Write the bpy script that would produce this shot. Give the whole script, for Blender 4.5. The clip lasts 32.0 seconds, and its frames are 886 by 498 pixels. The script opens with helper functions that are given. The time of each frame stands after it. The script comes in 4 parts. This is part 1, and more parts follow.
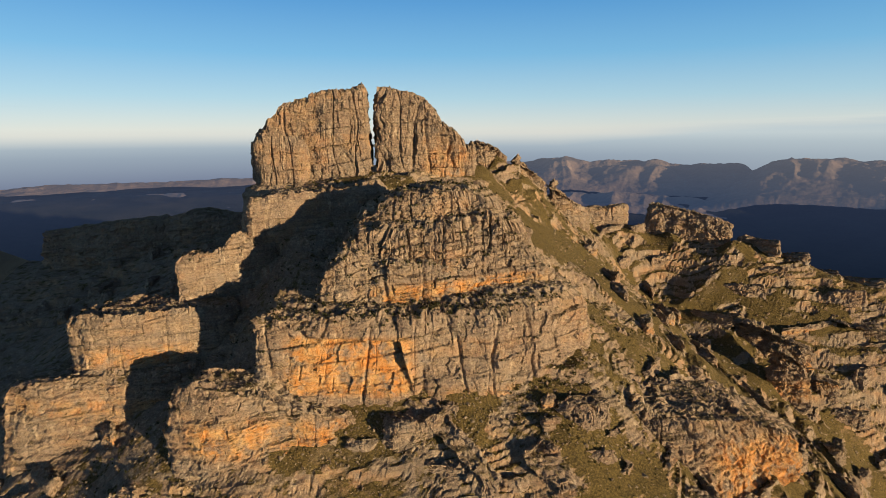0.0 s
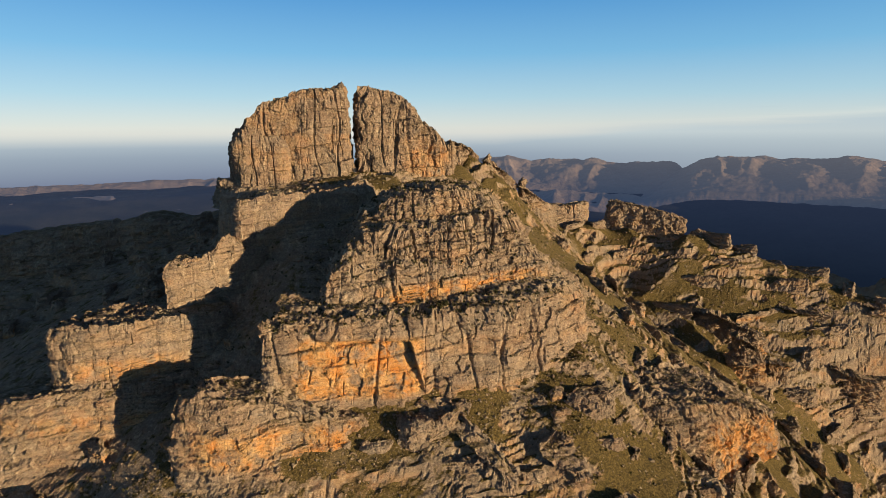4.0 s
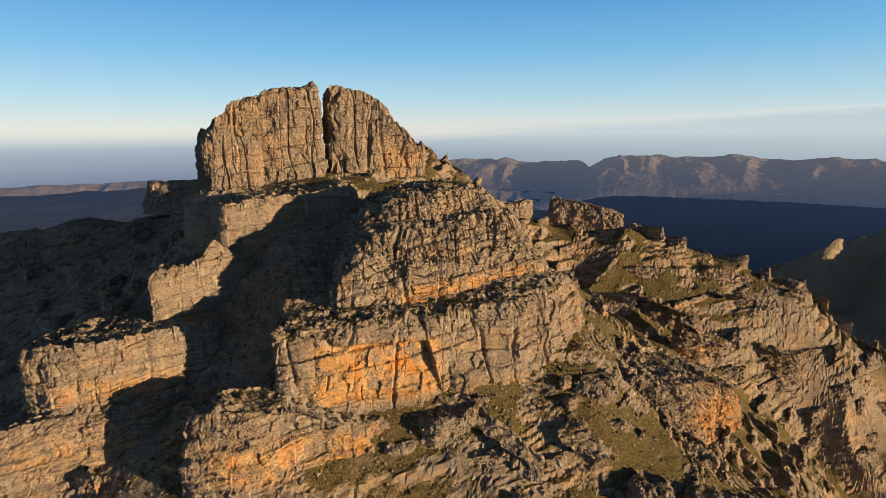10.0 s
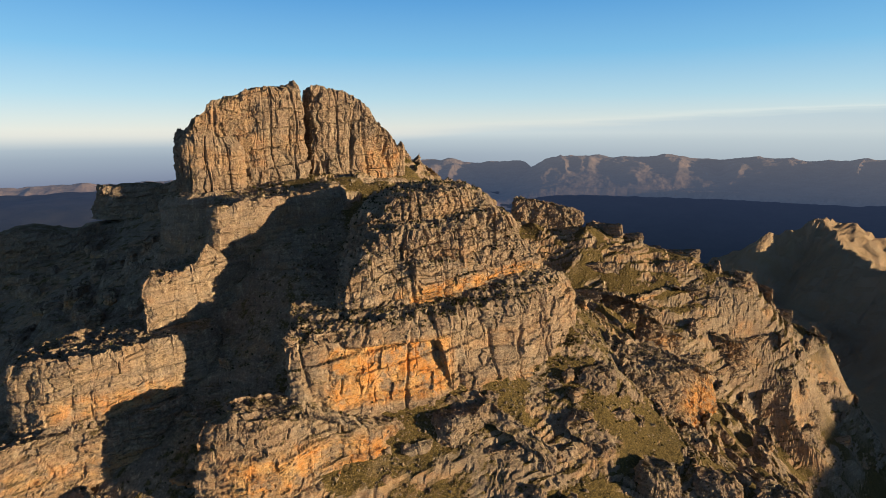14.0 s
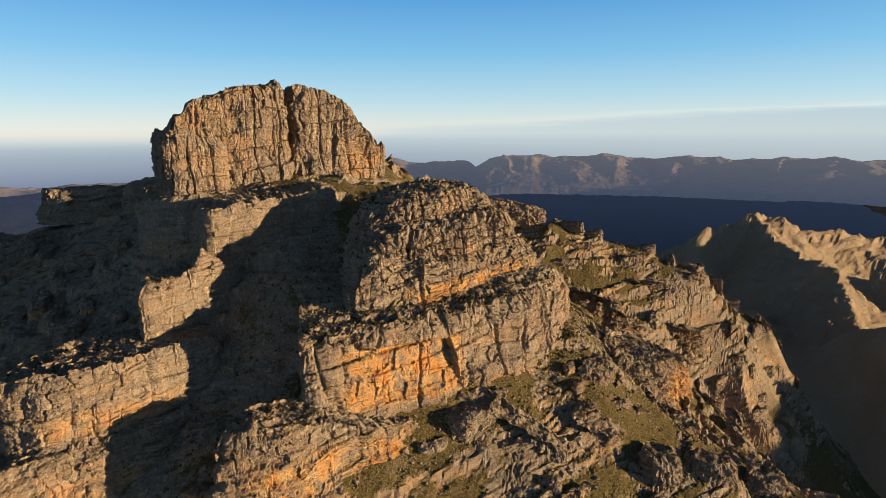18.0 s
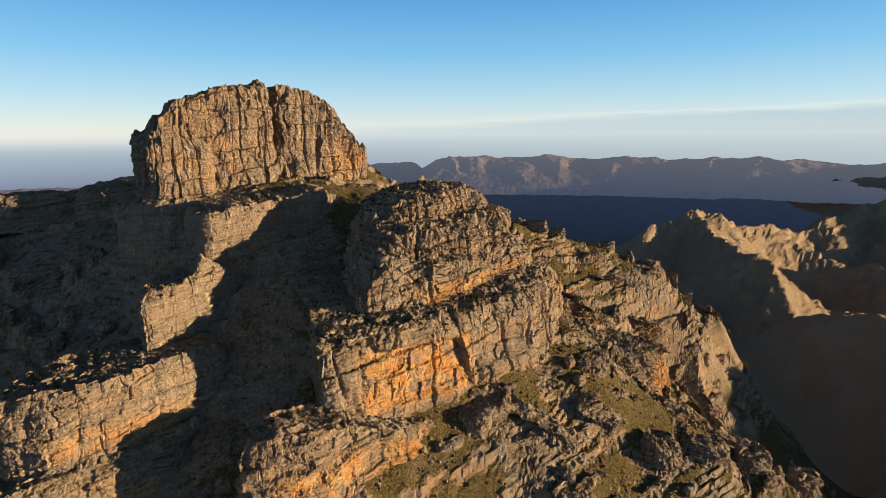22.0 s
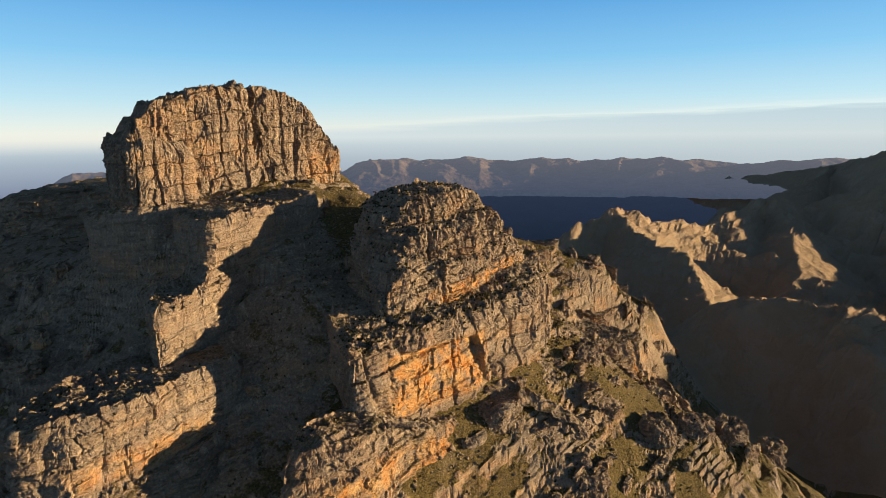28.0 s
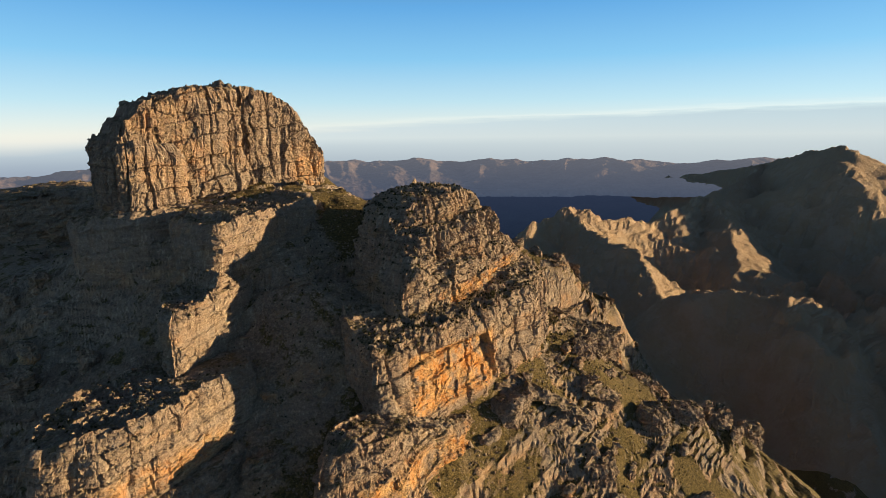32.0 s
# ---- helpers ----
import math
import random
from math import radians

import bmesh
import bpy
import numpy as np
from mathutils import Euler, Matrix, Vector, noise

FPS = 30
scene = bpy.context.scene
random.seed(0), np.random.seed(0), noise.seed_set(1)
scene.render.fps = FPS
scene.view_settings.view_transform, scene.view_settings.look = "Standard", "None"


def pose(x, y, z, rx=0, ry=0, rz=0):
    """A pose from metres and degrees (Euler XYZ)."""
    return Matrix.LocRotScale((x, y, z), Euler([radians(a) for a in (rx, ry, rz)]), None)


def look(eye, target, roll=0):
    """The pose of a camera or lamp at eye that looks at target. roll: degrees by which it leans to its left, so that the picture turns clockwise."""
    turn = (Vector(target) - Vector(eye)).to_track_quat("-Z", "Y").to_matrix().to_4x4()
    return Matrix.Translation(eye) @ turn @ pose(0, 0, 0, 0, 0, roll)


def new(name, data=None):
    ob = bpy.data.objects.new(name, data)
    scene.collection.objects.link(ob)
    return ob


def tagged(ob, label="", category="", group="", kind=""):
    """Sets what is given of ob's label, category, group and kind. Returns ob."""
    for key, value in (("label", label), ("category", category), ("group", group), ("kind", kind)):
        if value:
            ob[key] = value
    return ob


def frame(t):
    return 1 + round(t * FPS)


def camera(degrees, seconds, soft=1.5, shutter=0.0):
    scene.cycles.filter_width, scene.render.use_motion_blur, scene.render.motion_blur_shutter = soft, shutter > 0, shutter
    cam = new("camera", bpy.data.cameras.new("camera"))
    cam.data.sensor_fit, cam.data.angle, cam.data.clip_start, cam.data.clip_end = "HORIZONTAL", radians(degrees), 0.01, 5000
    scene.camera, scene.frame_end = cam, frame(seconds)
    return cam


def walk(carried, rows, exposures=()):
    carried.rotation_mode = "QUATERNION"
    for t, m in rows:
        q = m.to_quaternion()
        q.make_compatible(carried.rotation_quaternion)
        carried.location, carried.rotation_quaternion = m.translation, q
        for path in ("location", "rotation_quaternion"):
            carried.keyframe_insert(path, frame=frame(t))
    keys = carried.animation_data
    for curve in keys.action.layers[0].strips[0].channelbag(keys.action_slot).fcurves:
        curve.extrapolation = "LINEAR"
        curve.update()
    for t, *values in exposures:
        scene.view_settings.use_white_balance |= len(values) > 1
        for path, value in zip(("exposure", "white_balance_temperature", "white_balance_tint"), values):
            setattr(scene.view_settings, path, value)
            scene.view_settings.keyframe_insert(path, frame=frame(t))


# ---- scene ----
cam = camera(76.6, 32.0, soft=0.6)
METRES, EYE, TILT, LEAN, TURN = 300.0, 300.0, -11.6, 0.3, 0.0
ROWS = [
    (0.0, 0.0, 0.0, 0.0, 0.0, 0.0, -0.0),
    (0.5, -0.0158, -0.001, -0.0001, -0.77, -0.0, 0.15),
    (1.0, -0.0315, -0.0015, -0.0001, -1.52, -0.01, 0.3),
    (1.5, -0.0475, -0.0021, -0.0001, -2.3, -0.01, 0.45),
    (2.0, -0.0632, -0.0024, 0.0003, -3.05, -0.03, 0.61),
    (2.5, -0.079, -0.0025, 0.0003, -3.81, -0.03, 0.77),
    (3.0, -0.0947, -0.0022, 0.0007, -4.56, -0.07, 0.93),
    (3.5, -0.1104, -0.0018, 0.0007, -5.29, -0.1, 1.09),
    (5.5, -0.1731, 0.0028, 0.0007, -8.29, -0.16, 1.7),
    (6.0, -0.189, 0.004, 0.0008, -9.04, -0.18, 1.86),
    (6.5, -0.2045, 0.0055, 0.001, -9.78, -0.2, 2.02),
    (7.0, -0.2203, 0.0074, 0.002, -10.54, -0.26, 2.16),
    (7.5, -0.2361, 0.0094, 0.0024, -11.29, -0.29, 2.31),
    (8.0, -0.2517, 0.0115, 0.0029, -12.03, -0.3, 2.46),
    (8.5, -0.2669, 0.0138, 0.0035, -12.75, -0.34, 2.61),
    (9.0, -0.2828, 0.0164, 0.0039, -13.52, -0.36, 2.76),
    (9.5, -0.2982, 0.0192, 0.0041, -14.26, -0.37, 2.91),
    (10.0, -0.3136, 0.022, 0.0048, -15.01, -0.4, 3.08),
    (10.5, -0.3289, 0.0252, 0.0048, -15.75, -0.4, 3.22),
    (11.0, -0.3444, 0.0285, 0.0062, -16.51, -0.46, 3.37),
    (11.5, -0.3597, 0.0321, 0.0069, -17.26, -0.49, 3.51),
    (12.0, -0.3748, 0.0358, 0.0076, -17.99, -0.54, 3.65),
    (12.5, -0.39, 0.0397, 0.0084, -18.73, -0.59, 3.8),
    (13.0, -0.4051, 0.0438, 0.009, -19.48, -0.63, 3.93),
    (13.5, -0.4203, 0.0481, 0.0098, -20.24, -0.68, 4.07),
    (14.0, -0.4353, 0.0526, 0.0106, -20.99, -0.71, 4.21),
    (14.5, -0.4503, 0.0572, 0.0114, -21.73, -0.76, 4.35),
    (16.5, -0.5088, 0.0776, 0.0157, -24.69, -1.0, 4.94),
    (17.0, -0.5237, 0.0834, 0.0167, -25.45, -1.05, 5.08),
    (17.5, -0.5383, 0.0892, 0.0178, -26.19, -1.12, 5.22),
    (18.0, -0.5528, 0.0951, 0.0191, -26.94, -1.19, 5.34),
    (18.5, -0.5672, 0.1011, 0.0199, -27.68, -1.24, 5.5),
    (19.0, -0.5815, 0.1073, 0.0209, -28.43, -1.28, 5.64),
    (19.5, -0.5955, 0.1138, 0.0223, -29.16, -1.36, 5.78),
    (20.0, -0.6097, 0.1202, 0.0238, -29.91, -1.44, 5.93),
    (20.5, -0.6237, 0.127, 0.025, -30.61, -1.49, 6.05),
    (21.0, -0.6375, 0.1339, 0.0265, -31.33, -1.54, 6.18),
    (21.5, -0.6515, 0.141, 0.0275, -32.04, -1.58, 6.31),
    (22.0, -0.6653, 0.1483, 0.0289, -32.76, -1.63, 6.45),
    (22.5, -0.6788, 0.1557, 0.0304, -33.47, -1.7, 6.59),
    (23.0, -0.6922, 0.1631, 0.0318, -34.16, -1.76, 6.73),
    (23.5, -0.7057, 0.1708, 0.0333, -34.89, -1.83, 6.86),
    (24.0, -0.7191, 0.1787, 0.0348, -35.6, -1.89, 7.0),
    (24.5, -0.7314, 0.1862, 0.0363, -36.28, -1.94, 7.12),
    (25.0, -0.7447, 0.1943, 0.0378, -37.01, -2.0, 7.25),
    (25.5, -0.7578, 0.2027, 0.0395, -37.74, -2.06, 7.37),
    (27.5, -0.8088, 0.2379, 0.0463, -40.63, -2.34, 7.93),
    (28.0, -0.8214, 0.2471, 0.0482, -41.36, -2.44, 8.05),
    (28.5, -0.8336, 0.2562, 0.0503, -42.06, -2.54, 8.17),
    (29.0, -0.8456, 0.2653, 0.0524, -42.73, -2.62, 8.29),
    (29.5, -0.8575, 0.2747, 0.0544, -43.42, -2.71, 8.42),
    (30.0, -0.8694, 0.2842, 0.0564, -44.11, -2.79, 8.53),
    (30.5, -0.8811, 0.2939, 0.0585, -44.81, -2.89, 8.65),
    (31.0, -0.8928, 0.3037, 0.0606, -45.51, -2.98, 8.75),
    (31.5, -0.9044, 0.3137, 0.0626, -46.22, -3.06, 8.85),
    (32.0, -0.9159, 0.3238, 0.0648, -46.93, -3.14, 8.95),
]
walk(cam, [(t, pose(0, 0, EYE, TILT, LEAN, TURN) @ pose(METRES * x, METRES * y, METRES * z, 90 + pitch, roll, yaw)) for t, x, y, z, yaw, pitch, roll in ROWS],
     [(0.0, 1.10, 6980, 10), (12.0, 1.22, 7000, 10), (20.0, 1.30, 7060, 10), (32.0, 1.42, 7180, 10)])

# ---------------------------------------------------------------- light
SUN_ELEV, SUN_X, SUN_Y = 5.2, 0.75, -0.66


class Nodes:
    """Short hand for node trees."""

    def __init__(self, tree):
        self.t = tree
        tree.nodes.clear()

    def add(self, kind, **sets):
        n = self.t.nodes.new(kind)
        for k, v in sets.items():
            self.put(n, k, v)
        return n

    def put(self, n, k, v):
        sock = n.inputs[k]
        if isinstance(v, bpy.types.NodeSocket):
            self.t.links.new(v, sock)
        elif isinstance(v, tuple) and len(v) == 3 and sock.type == "RGBA":
            sock.default_value = (*v, 1)
        else:
            sock.default_value = v

    def math(self, op, a, b=0.0, c=0.0, clamp=False):
        n = self.t.nodes.new("ShaderNodeMath")
        n.operation, n.use_clamp = op, clamp
        for i, v in enumerate((a, b, c)):
            self.put(n, i, v)
        return n.outputs[0]

    def mix(self, fac, a, b, blend="MIX"):
        n = self.t.nodes.new("ShaderNodeMix")
        n.data_type, n.blend_type = "RGBA", blend
        for i, v in ((0, fac), (6, a), (7, b)):
            self.put(n, i, v)
        return n.outputs[2]

    def ramp(self, fac, *stops):
        n = self.t.nodes.new("ShaderNodeValToRGB")
        e = n.color_ramp.elements
        while len(e) < len(stops):
            e.new(0.5)
        for el, (p, c) in zip(e, stops):
            c = c if isinstance(c, tuple) else (c, c, c)
            el.position, el.color = p, (*c, 1)
        self.put(n, 0, fac)
        return n.outputs[0]

    def noise(self, vec, scale, detail=5.0, rough=0.55, stretch=None):
        if stretch:
            vec = self.add("ShaderNodeMapping", Vector=vec, Scale=stretch).outputs[0]
        return self.add("ShaderNodeTexNoise", Vector=vec, Scale=scale, Detail=detail, Roughness=rough).outputs[0]


world = bpy.data.worlds.new("evening_sky")
scene.world = world
world.use_nodes = True
w = Nodes(world.node_tree)
sky = w.add("ShaderNodeTexSky")
sky.sky_type, sky.sun_disc = "NISHITA", False
sky.sun_elevation, sky.sun_rotation = radians(SUN_ELEV + 9), math.atan2(SUN_X, SUN_Y)
sky.altitude, sky.air_density, sky.dust_density, sky.ozone_density = 2000, 1.0, 0.0, 4.0
direction = w.add("ShaderNodeTexCoord").outputs["Generated"]
sep = w.add("ShaderNodeSeparateXYZ", Vector=direction)
height = sep.outputs[2]
drift = w.noise(direction, 2.6, 7.0, 0.62, (1, 1, 16))
flank = w.math("MAXIMUM", w.math("SUBTRACT", sep.outputs[0], 0.20), 0.0)
# the clear sky, deepened towards the top, pale and faintly warm along the horizon
deep = w.ramp(w.math("MULTIPLY", height, 2.0), (0.0, (0.62, 0.62, 0.61)), (0.05, (0.52, 0.605, 0.645)), (0.12, (0.36, 0.56, 0.69)), (0.26, (0.16, 0.43, 0.70)), (0.42, (0.075, 0.30, 0.63)), (0.62, (0.06, 0.125, 0.25)), (1.0, (0.05, 0.085, 0.15)))
air = w.mix(1.0, sky.outputs[0], (0.10, 0.10, 0.10), "MULTIPLY")
clear = w.mix(0.82, air, deep)
wisp = w.ramp(w.noise(direction, 3.0, 5.0, 0.6, (1, 1, 60)), (0.62, 0.0), (0.74, 0.30))
wisp = w.math("MULTIPLY", wisp, w.ramp(height, (0.015, 0.0), (0.03, 1.0), (0.06, 0.0)))
clear = w.mix(wisp, clear, (0.36, 0.42, 0.52))
# a haze bank along the horizon, standing higher to the east, with a bright rim
bank_top = w.math("MULTIPLY_ADD", flank, 0.060, -0.006)
bank_top = w.math("MULTIPLY_ADD", w.math("SUBTRACT", drift, 0.5), w.math("MULTIPLY_ADD", flank, 0.05, 0.008), bank_top)
lift = w.math("SUBTRACT", height, bank_top)
under = w.math("MULTIPLY_ADD", w.math("MULTIPLY", lift, w.math("MULTIPLY_ADD", flank, -90.0, -34.0)), 1.0, 0.5, clamp=True)
rim = w.math("MULTIPLY", w.ramp(lift, (0.0, 0.0), (0.004, 0.16), (0.012, 0.0)), w.math("MULTIPLY", flank, 1.6, clamp=True))
clear = w.mix(rim, clear, (0.82, 0.80, 0.74))
haze = w.ramp(w.math("MULTIPLY_ADD", height, 4.0, 0.5), (0.0, (0.05, 0.08, 0.16)), (0.20, (0.15, 0.19, 0.29)), (0.36, (0.25, 0.32, 0.41)), (0.45, (0.35, 0.435, 0.51)), (0.50, (0.45, 0.535, 0.59)), (0.62, (0.46, 0.55, 0.62)))
haze = w.mix(w.math("MULTIPLY", flank, 0.75, clamp=True), haze, w.ramp(w.math("MULTIPLY", height, 10.0), (0.0, (0.40, 0.48, 0.53)), (0.25, (0.31, 0.44, 0.53)), (0.6, (0.20, 0.35, 0.47))))
seen = w.mix(under, clear, haze)
glow = w.add("ShaderNodeBackground", Color=seen, Strength=0.55)
w.t.links.new(glow.outputs[0], w.add("ShaderNodeOutputWorld").inputs[0])

sun = new("sun", bpy.data.lights.new("sun", "SUN"))
sun.data.energy, sun.data.angle, sun.data.color = 4.6, radians(0.6), (1.0, 0.765, 0.47)
sun.matrix_world = look((0, 0, 800), (-SUN_X, -SUN_Y, 800 - math.tan(radians(SUN_ELEV))))

# ---------------------------------------------------------------- materials


def material(name):
    m = bpy.data.materials.new(name)
    m.use_nodes = True
    return m, Nodes(m.node_tree)


def finish(m, n, colour, rough, bump=None, strength=0.5, distance=0.5, glow=None, shine=0.3):
    b = n.add("ShaderNodeBsdfPrincipled", **{"Base Color": colour, "Roughness": rough, "Specular IOR Level": shine})
    if bump is not None:
        b.inputs["Normal"].default_value = (0, 0, 0)
        n.put(b, "Normal", n.add("ShaderNodeBump", Height=bump, Strength=strength, Distance=distance).outputs[0])
    if glow:
        n.put(b, "Emission Color", glow[0])
        n.put(b, "Emission Strength", glow[1])
    n.t.links.new(b.outputs[0], n.add("ShaderNodeOutputMaterial").inputs[0])
    return m


def rock_material(name, grey, tan, upright, grass=0.6):
    """Weathered sandstone: toned beds, upright streaks, rust stains (attribute), lichen, and turf where it lies flat."""
    m, n = material(name)
    geo = n.add("ShaderNodeNewGeometry")
    p, up = geo.outputs["Position"], n.add("ShaderNodeSeparateXYZ", Vector=geo.outputs["Normal"]).outputs[2]
    broad = n.noise(p, 0.028, 5.0, 0.6)
    patch = n.noise(p, 0.13, 6.0, 0.62)
    grain = n.noise(p, 0.8, 8.0, 0.68)
    speck = n.noise(p, 2.6, 6.0, 0.75)
    beds = n.noise(p, 0.42, 6.0, 0.62, (0.09, 0.09, 1.5))
    streak = n.noise(p, 0.30, 6.0, 0.62, (1.5, 1.5, 0.09))
    col = n.mix(n.ramp(patch, (0.36, 0.0), (0.64, 1.0)), grey, tan)
    col = n.mix(n.ramp(broad, (0.42, 0.0), (0.60, 0.75)), col, (0.225, 0.155, 0.112))
    col = n.mix(n.ramp(beds, (0.36, 0.36), (0.47, 0.0)), col, (0.115, 0.092, 0.072))
    col = n.mix(n.ramp(beds, (0.55, 0.0), (0.66, 0.45)), col, (0.41, 0.325, 0.225))
    pale = n.ramp(n.noise(p, 0.17, 6.0, 0.62, (1.5, 1.5, 0.5)), (0.57, 0.0), (0.66, 0.7))
    col = n.mix(pale, col, (0.46, 0.375, 0.27))
    varnish = n.math("MULTIPLY", n.ramp(streak, (0.53, 0.0), (0.64, 0.85)), upright)
    col = n.mix(varnish, col, (0.105, 0.086, 0.070))
    rust = n.add("ShaderNodeAttribute")
    rust.attribute_name = "rust"
    rusty = n.math("MULTIPLY", rust.outputs["Fac"], n.ramp(n.noise(p, 0.12, 6.0, 0.62, (1.0, 1.0, 0.9)), (0.37, 0.0), (0.54, 0.95)))
    col = n.mix(rusty, col, n.mix(n.ramp(patch, (0.38, 0.0), (0.62, 1.0)), (0.52, 0.215, 0.052), (0.54, 0.340, 0.150)))
    col = n.mix(n.ramp(grain, (0.33, 0.72), (0.44, 0.0)), col, (0.085, 0.070, 0.055))
    col = n.mix(n.ramp(grain, (0.55, 0.0), (0.66, 0.55)), col, (0.48, 0.40, 0.30))
    col = n.mix(n.ramp(speck, (0.37, 0.8), (0.45, 0.0)), col, (0.070, 0.050, 0.040))
    col = n.mix(n.ramp(speck, (0.55, 0.0), (0.64, 0.55)), col, (0.45, 0.38, 0.29))
    col = n.mix(1.0, col, (0.85, 0.84, 0.84), "MULTIPLY")
    # lichen on what faces the sky, and turf in the pockets
    col = n.mix(n.math("MULTIPLY", n.ramp(up, (0.35, 0.0), (0.75, 0.45)), n.ramp(grain, (0.40, 1.0), (0.60, 0.10))), col, (0.085, 0.074, 0.056))
    lawn = n.add("ShaderNodeAttribute")
    lawn.attribute_name = "turf"
    thick = n.math("MULTIPLY_ADD", lawn.outputs["Fac"], 0.30, n.noise(p, 0.11, 7.0, 0.65))
    turf = n.math("MULTIPLY", n.ramp(up, (0.42, 0.0), (0.66, 1.0)), n.ramp(thick, (0.55, 0.0), (0.63, 1.0)))
    turf = n.math("MULTIPLY", turf, grass)
    green = n.mix(n.ramp(grain, (0.36, 0.0), (0.62, 1.0)), (0.040, 0.032, 0.013), (0.155, 0.113, 0.042))
    green = n.mix(n.ramp(speck, (0.40, 0.7), (0.52, 0.0)), green, (0.022, 0.020, 0.009))
    col = n.mix(turf, col, green)
    wander = n.add("ShaderNodeVectorMath")
    wander.operation = "SCALE"
    n.put(wander, 3, 3.5)
    n.put(wander, 0, n.add("ShaderNodeTexNoise", Vector=p, Scale=0.3, Detail=4.0).outputs["Color"])
    bent = n.add("ShaderNodeVectorMath")
    n.put(bent, 0, p)
    n.put(bent, 1, wander.outputs[0])
    crack, chip = None, None
    for size, reach, share in (((0.085, 0.085, 0.16), 0.022, 0.5), ((0.40, 0.40, 0.80), 0.04, 0.22)):
        grid = n.add("ShaderNodeMapping", Vector=bent.outputs[0], Scale=size).outputs[0]
        v = n.add("ShaderNodeTexVoronoi", Vector=grid, Scale=1.0)
        v.feature = "DISTANCE_TO_EDGE"
        line = n.ramp(v.outputs["Distance"], (0.0, share), (reach, 0.0))
        crack = line if crack is None else n.math("MAXIMUM", crack, line)
        face = n.add("ShaderNodeTexVoronoi", Vector=grid, Scale=1.7)
        tone = n.add("ShaderNodeSeparateColor", Color=face.outputs["Color"]).outputs[0]
        chip = tone if chip is None else n.math("MULTIPLY_ADD", tone, 0.6, chip)
    crack = n.math("MULTIPLY", crack, n.ramp(patch, (0.40, 0.0), (0.60, 1.0)))
    col = n.mix(crack, col, (0.04, 0.033, 0.026))
    lump = n.math("MULTIPLY_ADD", beds, 0.5, n.math("MULTIPLY", grain, 0.8))
    lump = n.math("MULTIPLY_ADD", streak, 0.5 * upright, lump)
    lump = n.math("MULTIPLY_ADD", speck, 0.3, lump)
    lump = n.math("MULTIPLY_ADD", chip, 0.35, n.math("SUBTRACT", lump, n.math("MULTIPLY", crack, 0.3)))
    return finish(m, n, col, 0.92, lump, 1.0, 0.9, shine=0.12)


TOWER_ROCK = rock_material("tower_sandstone", (0.205, 0.168, 0.137), (0.240, 0.175, 0.124), 0.85, 0.7)
CLIFF_ROCK = rock_material("bedded_sandstone", (0.250, 0.207, 0.170), (0.300, 0.220, 0.152), 0.40, 0.7)
GROUND_ROCK = rock_material("broken_slope", (0.225, 0.188, 0.152), (0.262, 0.196, 0.135), 0.20, 1.0)
BOULDER_ROCK = rock_material("boulder_sandstone", (0.26, 0.22, 0.172), (0.29, 0.225, 0.155), 0.15, 0.3)


def far_material(name, dark, lit, stone, haze_glow=None):
    """Distant land: scrub and bare rock; backdrop haze is painted as emission by height."""
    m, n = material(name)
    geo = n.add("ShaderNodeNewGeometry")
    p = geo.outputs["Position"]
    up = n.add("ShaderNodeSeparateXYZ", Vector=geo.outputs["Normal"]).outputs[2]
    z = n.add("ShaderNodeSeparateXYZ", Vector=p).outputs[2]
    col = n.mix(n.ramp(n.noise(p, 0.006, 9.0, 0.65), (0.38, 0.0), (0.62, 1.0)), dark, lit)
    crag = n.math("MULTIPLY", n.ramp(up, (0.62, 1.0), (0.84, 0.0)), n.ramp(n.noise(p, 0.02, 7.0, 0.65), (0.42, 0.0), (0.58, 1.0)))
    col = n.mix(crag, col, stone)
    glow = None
    # bluish emission, rising with height, imitates haze in front of the land
    if haze_glow:
        low, high, z0, z1 = haze_glow
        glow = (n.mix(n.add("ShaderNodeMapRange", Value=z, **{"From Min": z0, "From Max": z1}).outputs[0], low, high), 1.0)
    return finish(m, n, col, 0.95, n.noise(p, 0.04, 9.0, 0.72), 0.35 if haze_glow else 1.0, 16.0, glow=glow, shine=0.05)


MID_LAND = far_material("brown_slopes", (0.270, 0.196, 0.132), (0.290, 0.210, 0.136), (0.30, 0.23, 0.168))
# the far hills carry painted haze: a faint bluish glow, paler higher up
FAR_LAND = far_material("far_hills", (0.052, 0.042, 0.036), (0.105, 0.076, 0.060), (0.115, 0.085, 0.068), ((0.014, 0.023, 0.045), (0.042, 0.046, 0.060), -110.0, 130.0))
# near-black colours and blue glow paint the valley's shadow; no range casts it
VALLEY_SHADE = far_material("valley_floor_painted_shade", (0.010, 0.014, 0.018), (0.022, 0.024, 0.026), (0.03, 0.03, 0.03), ((0.0025, 0.0050, 0.0110), (0.0080, 0.0130, 0.0280), -330.0, -70.0))

# ---------------------------------------------------------------- numbers for natural forms


def hash01(ix, iy, iz, seed):
    h = (ix.astype(np.int64) * 374761393 + iy.astype(np.int64) * 668265263 + iz.astype(np.int64) * 2147483647 + seed * 1274126177) & 0xFFFFFFFF
    h = ((h ^ (h >> 13)) * 1274126177) & 0xFFFFFFFF
    h = ((h ^ (h >> 16)) * 2246822519) & 0xFFFFFFFF
    return ((h ^ (h >> 15)) & 0xFFFFFF) / float(0xFFFFFF)


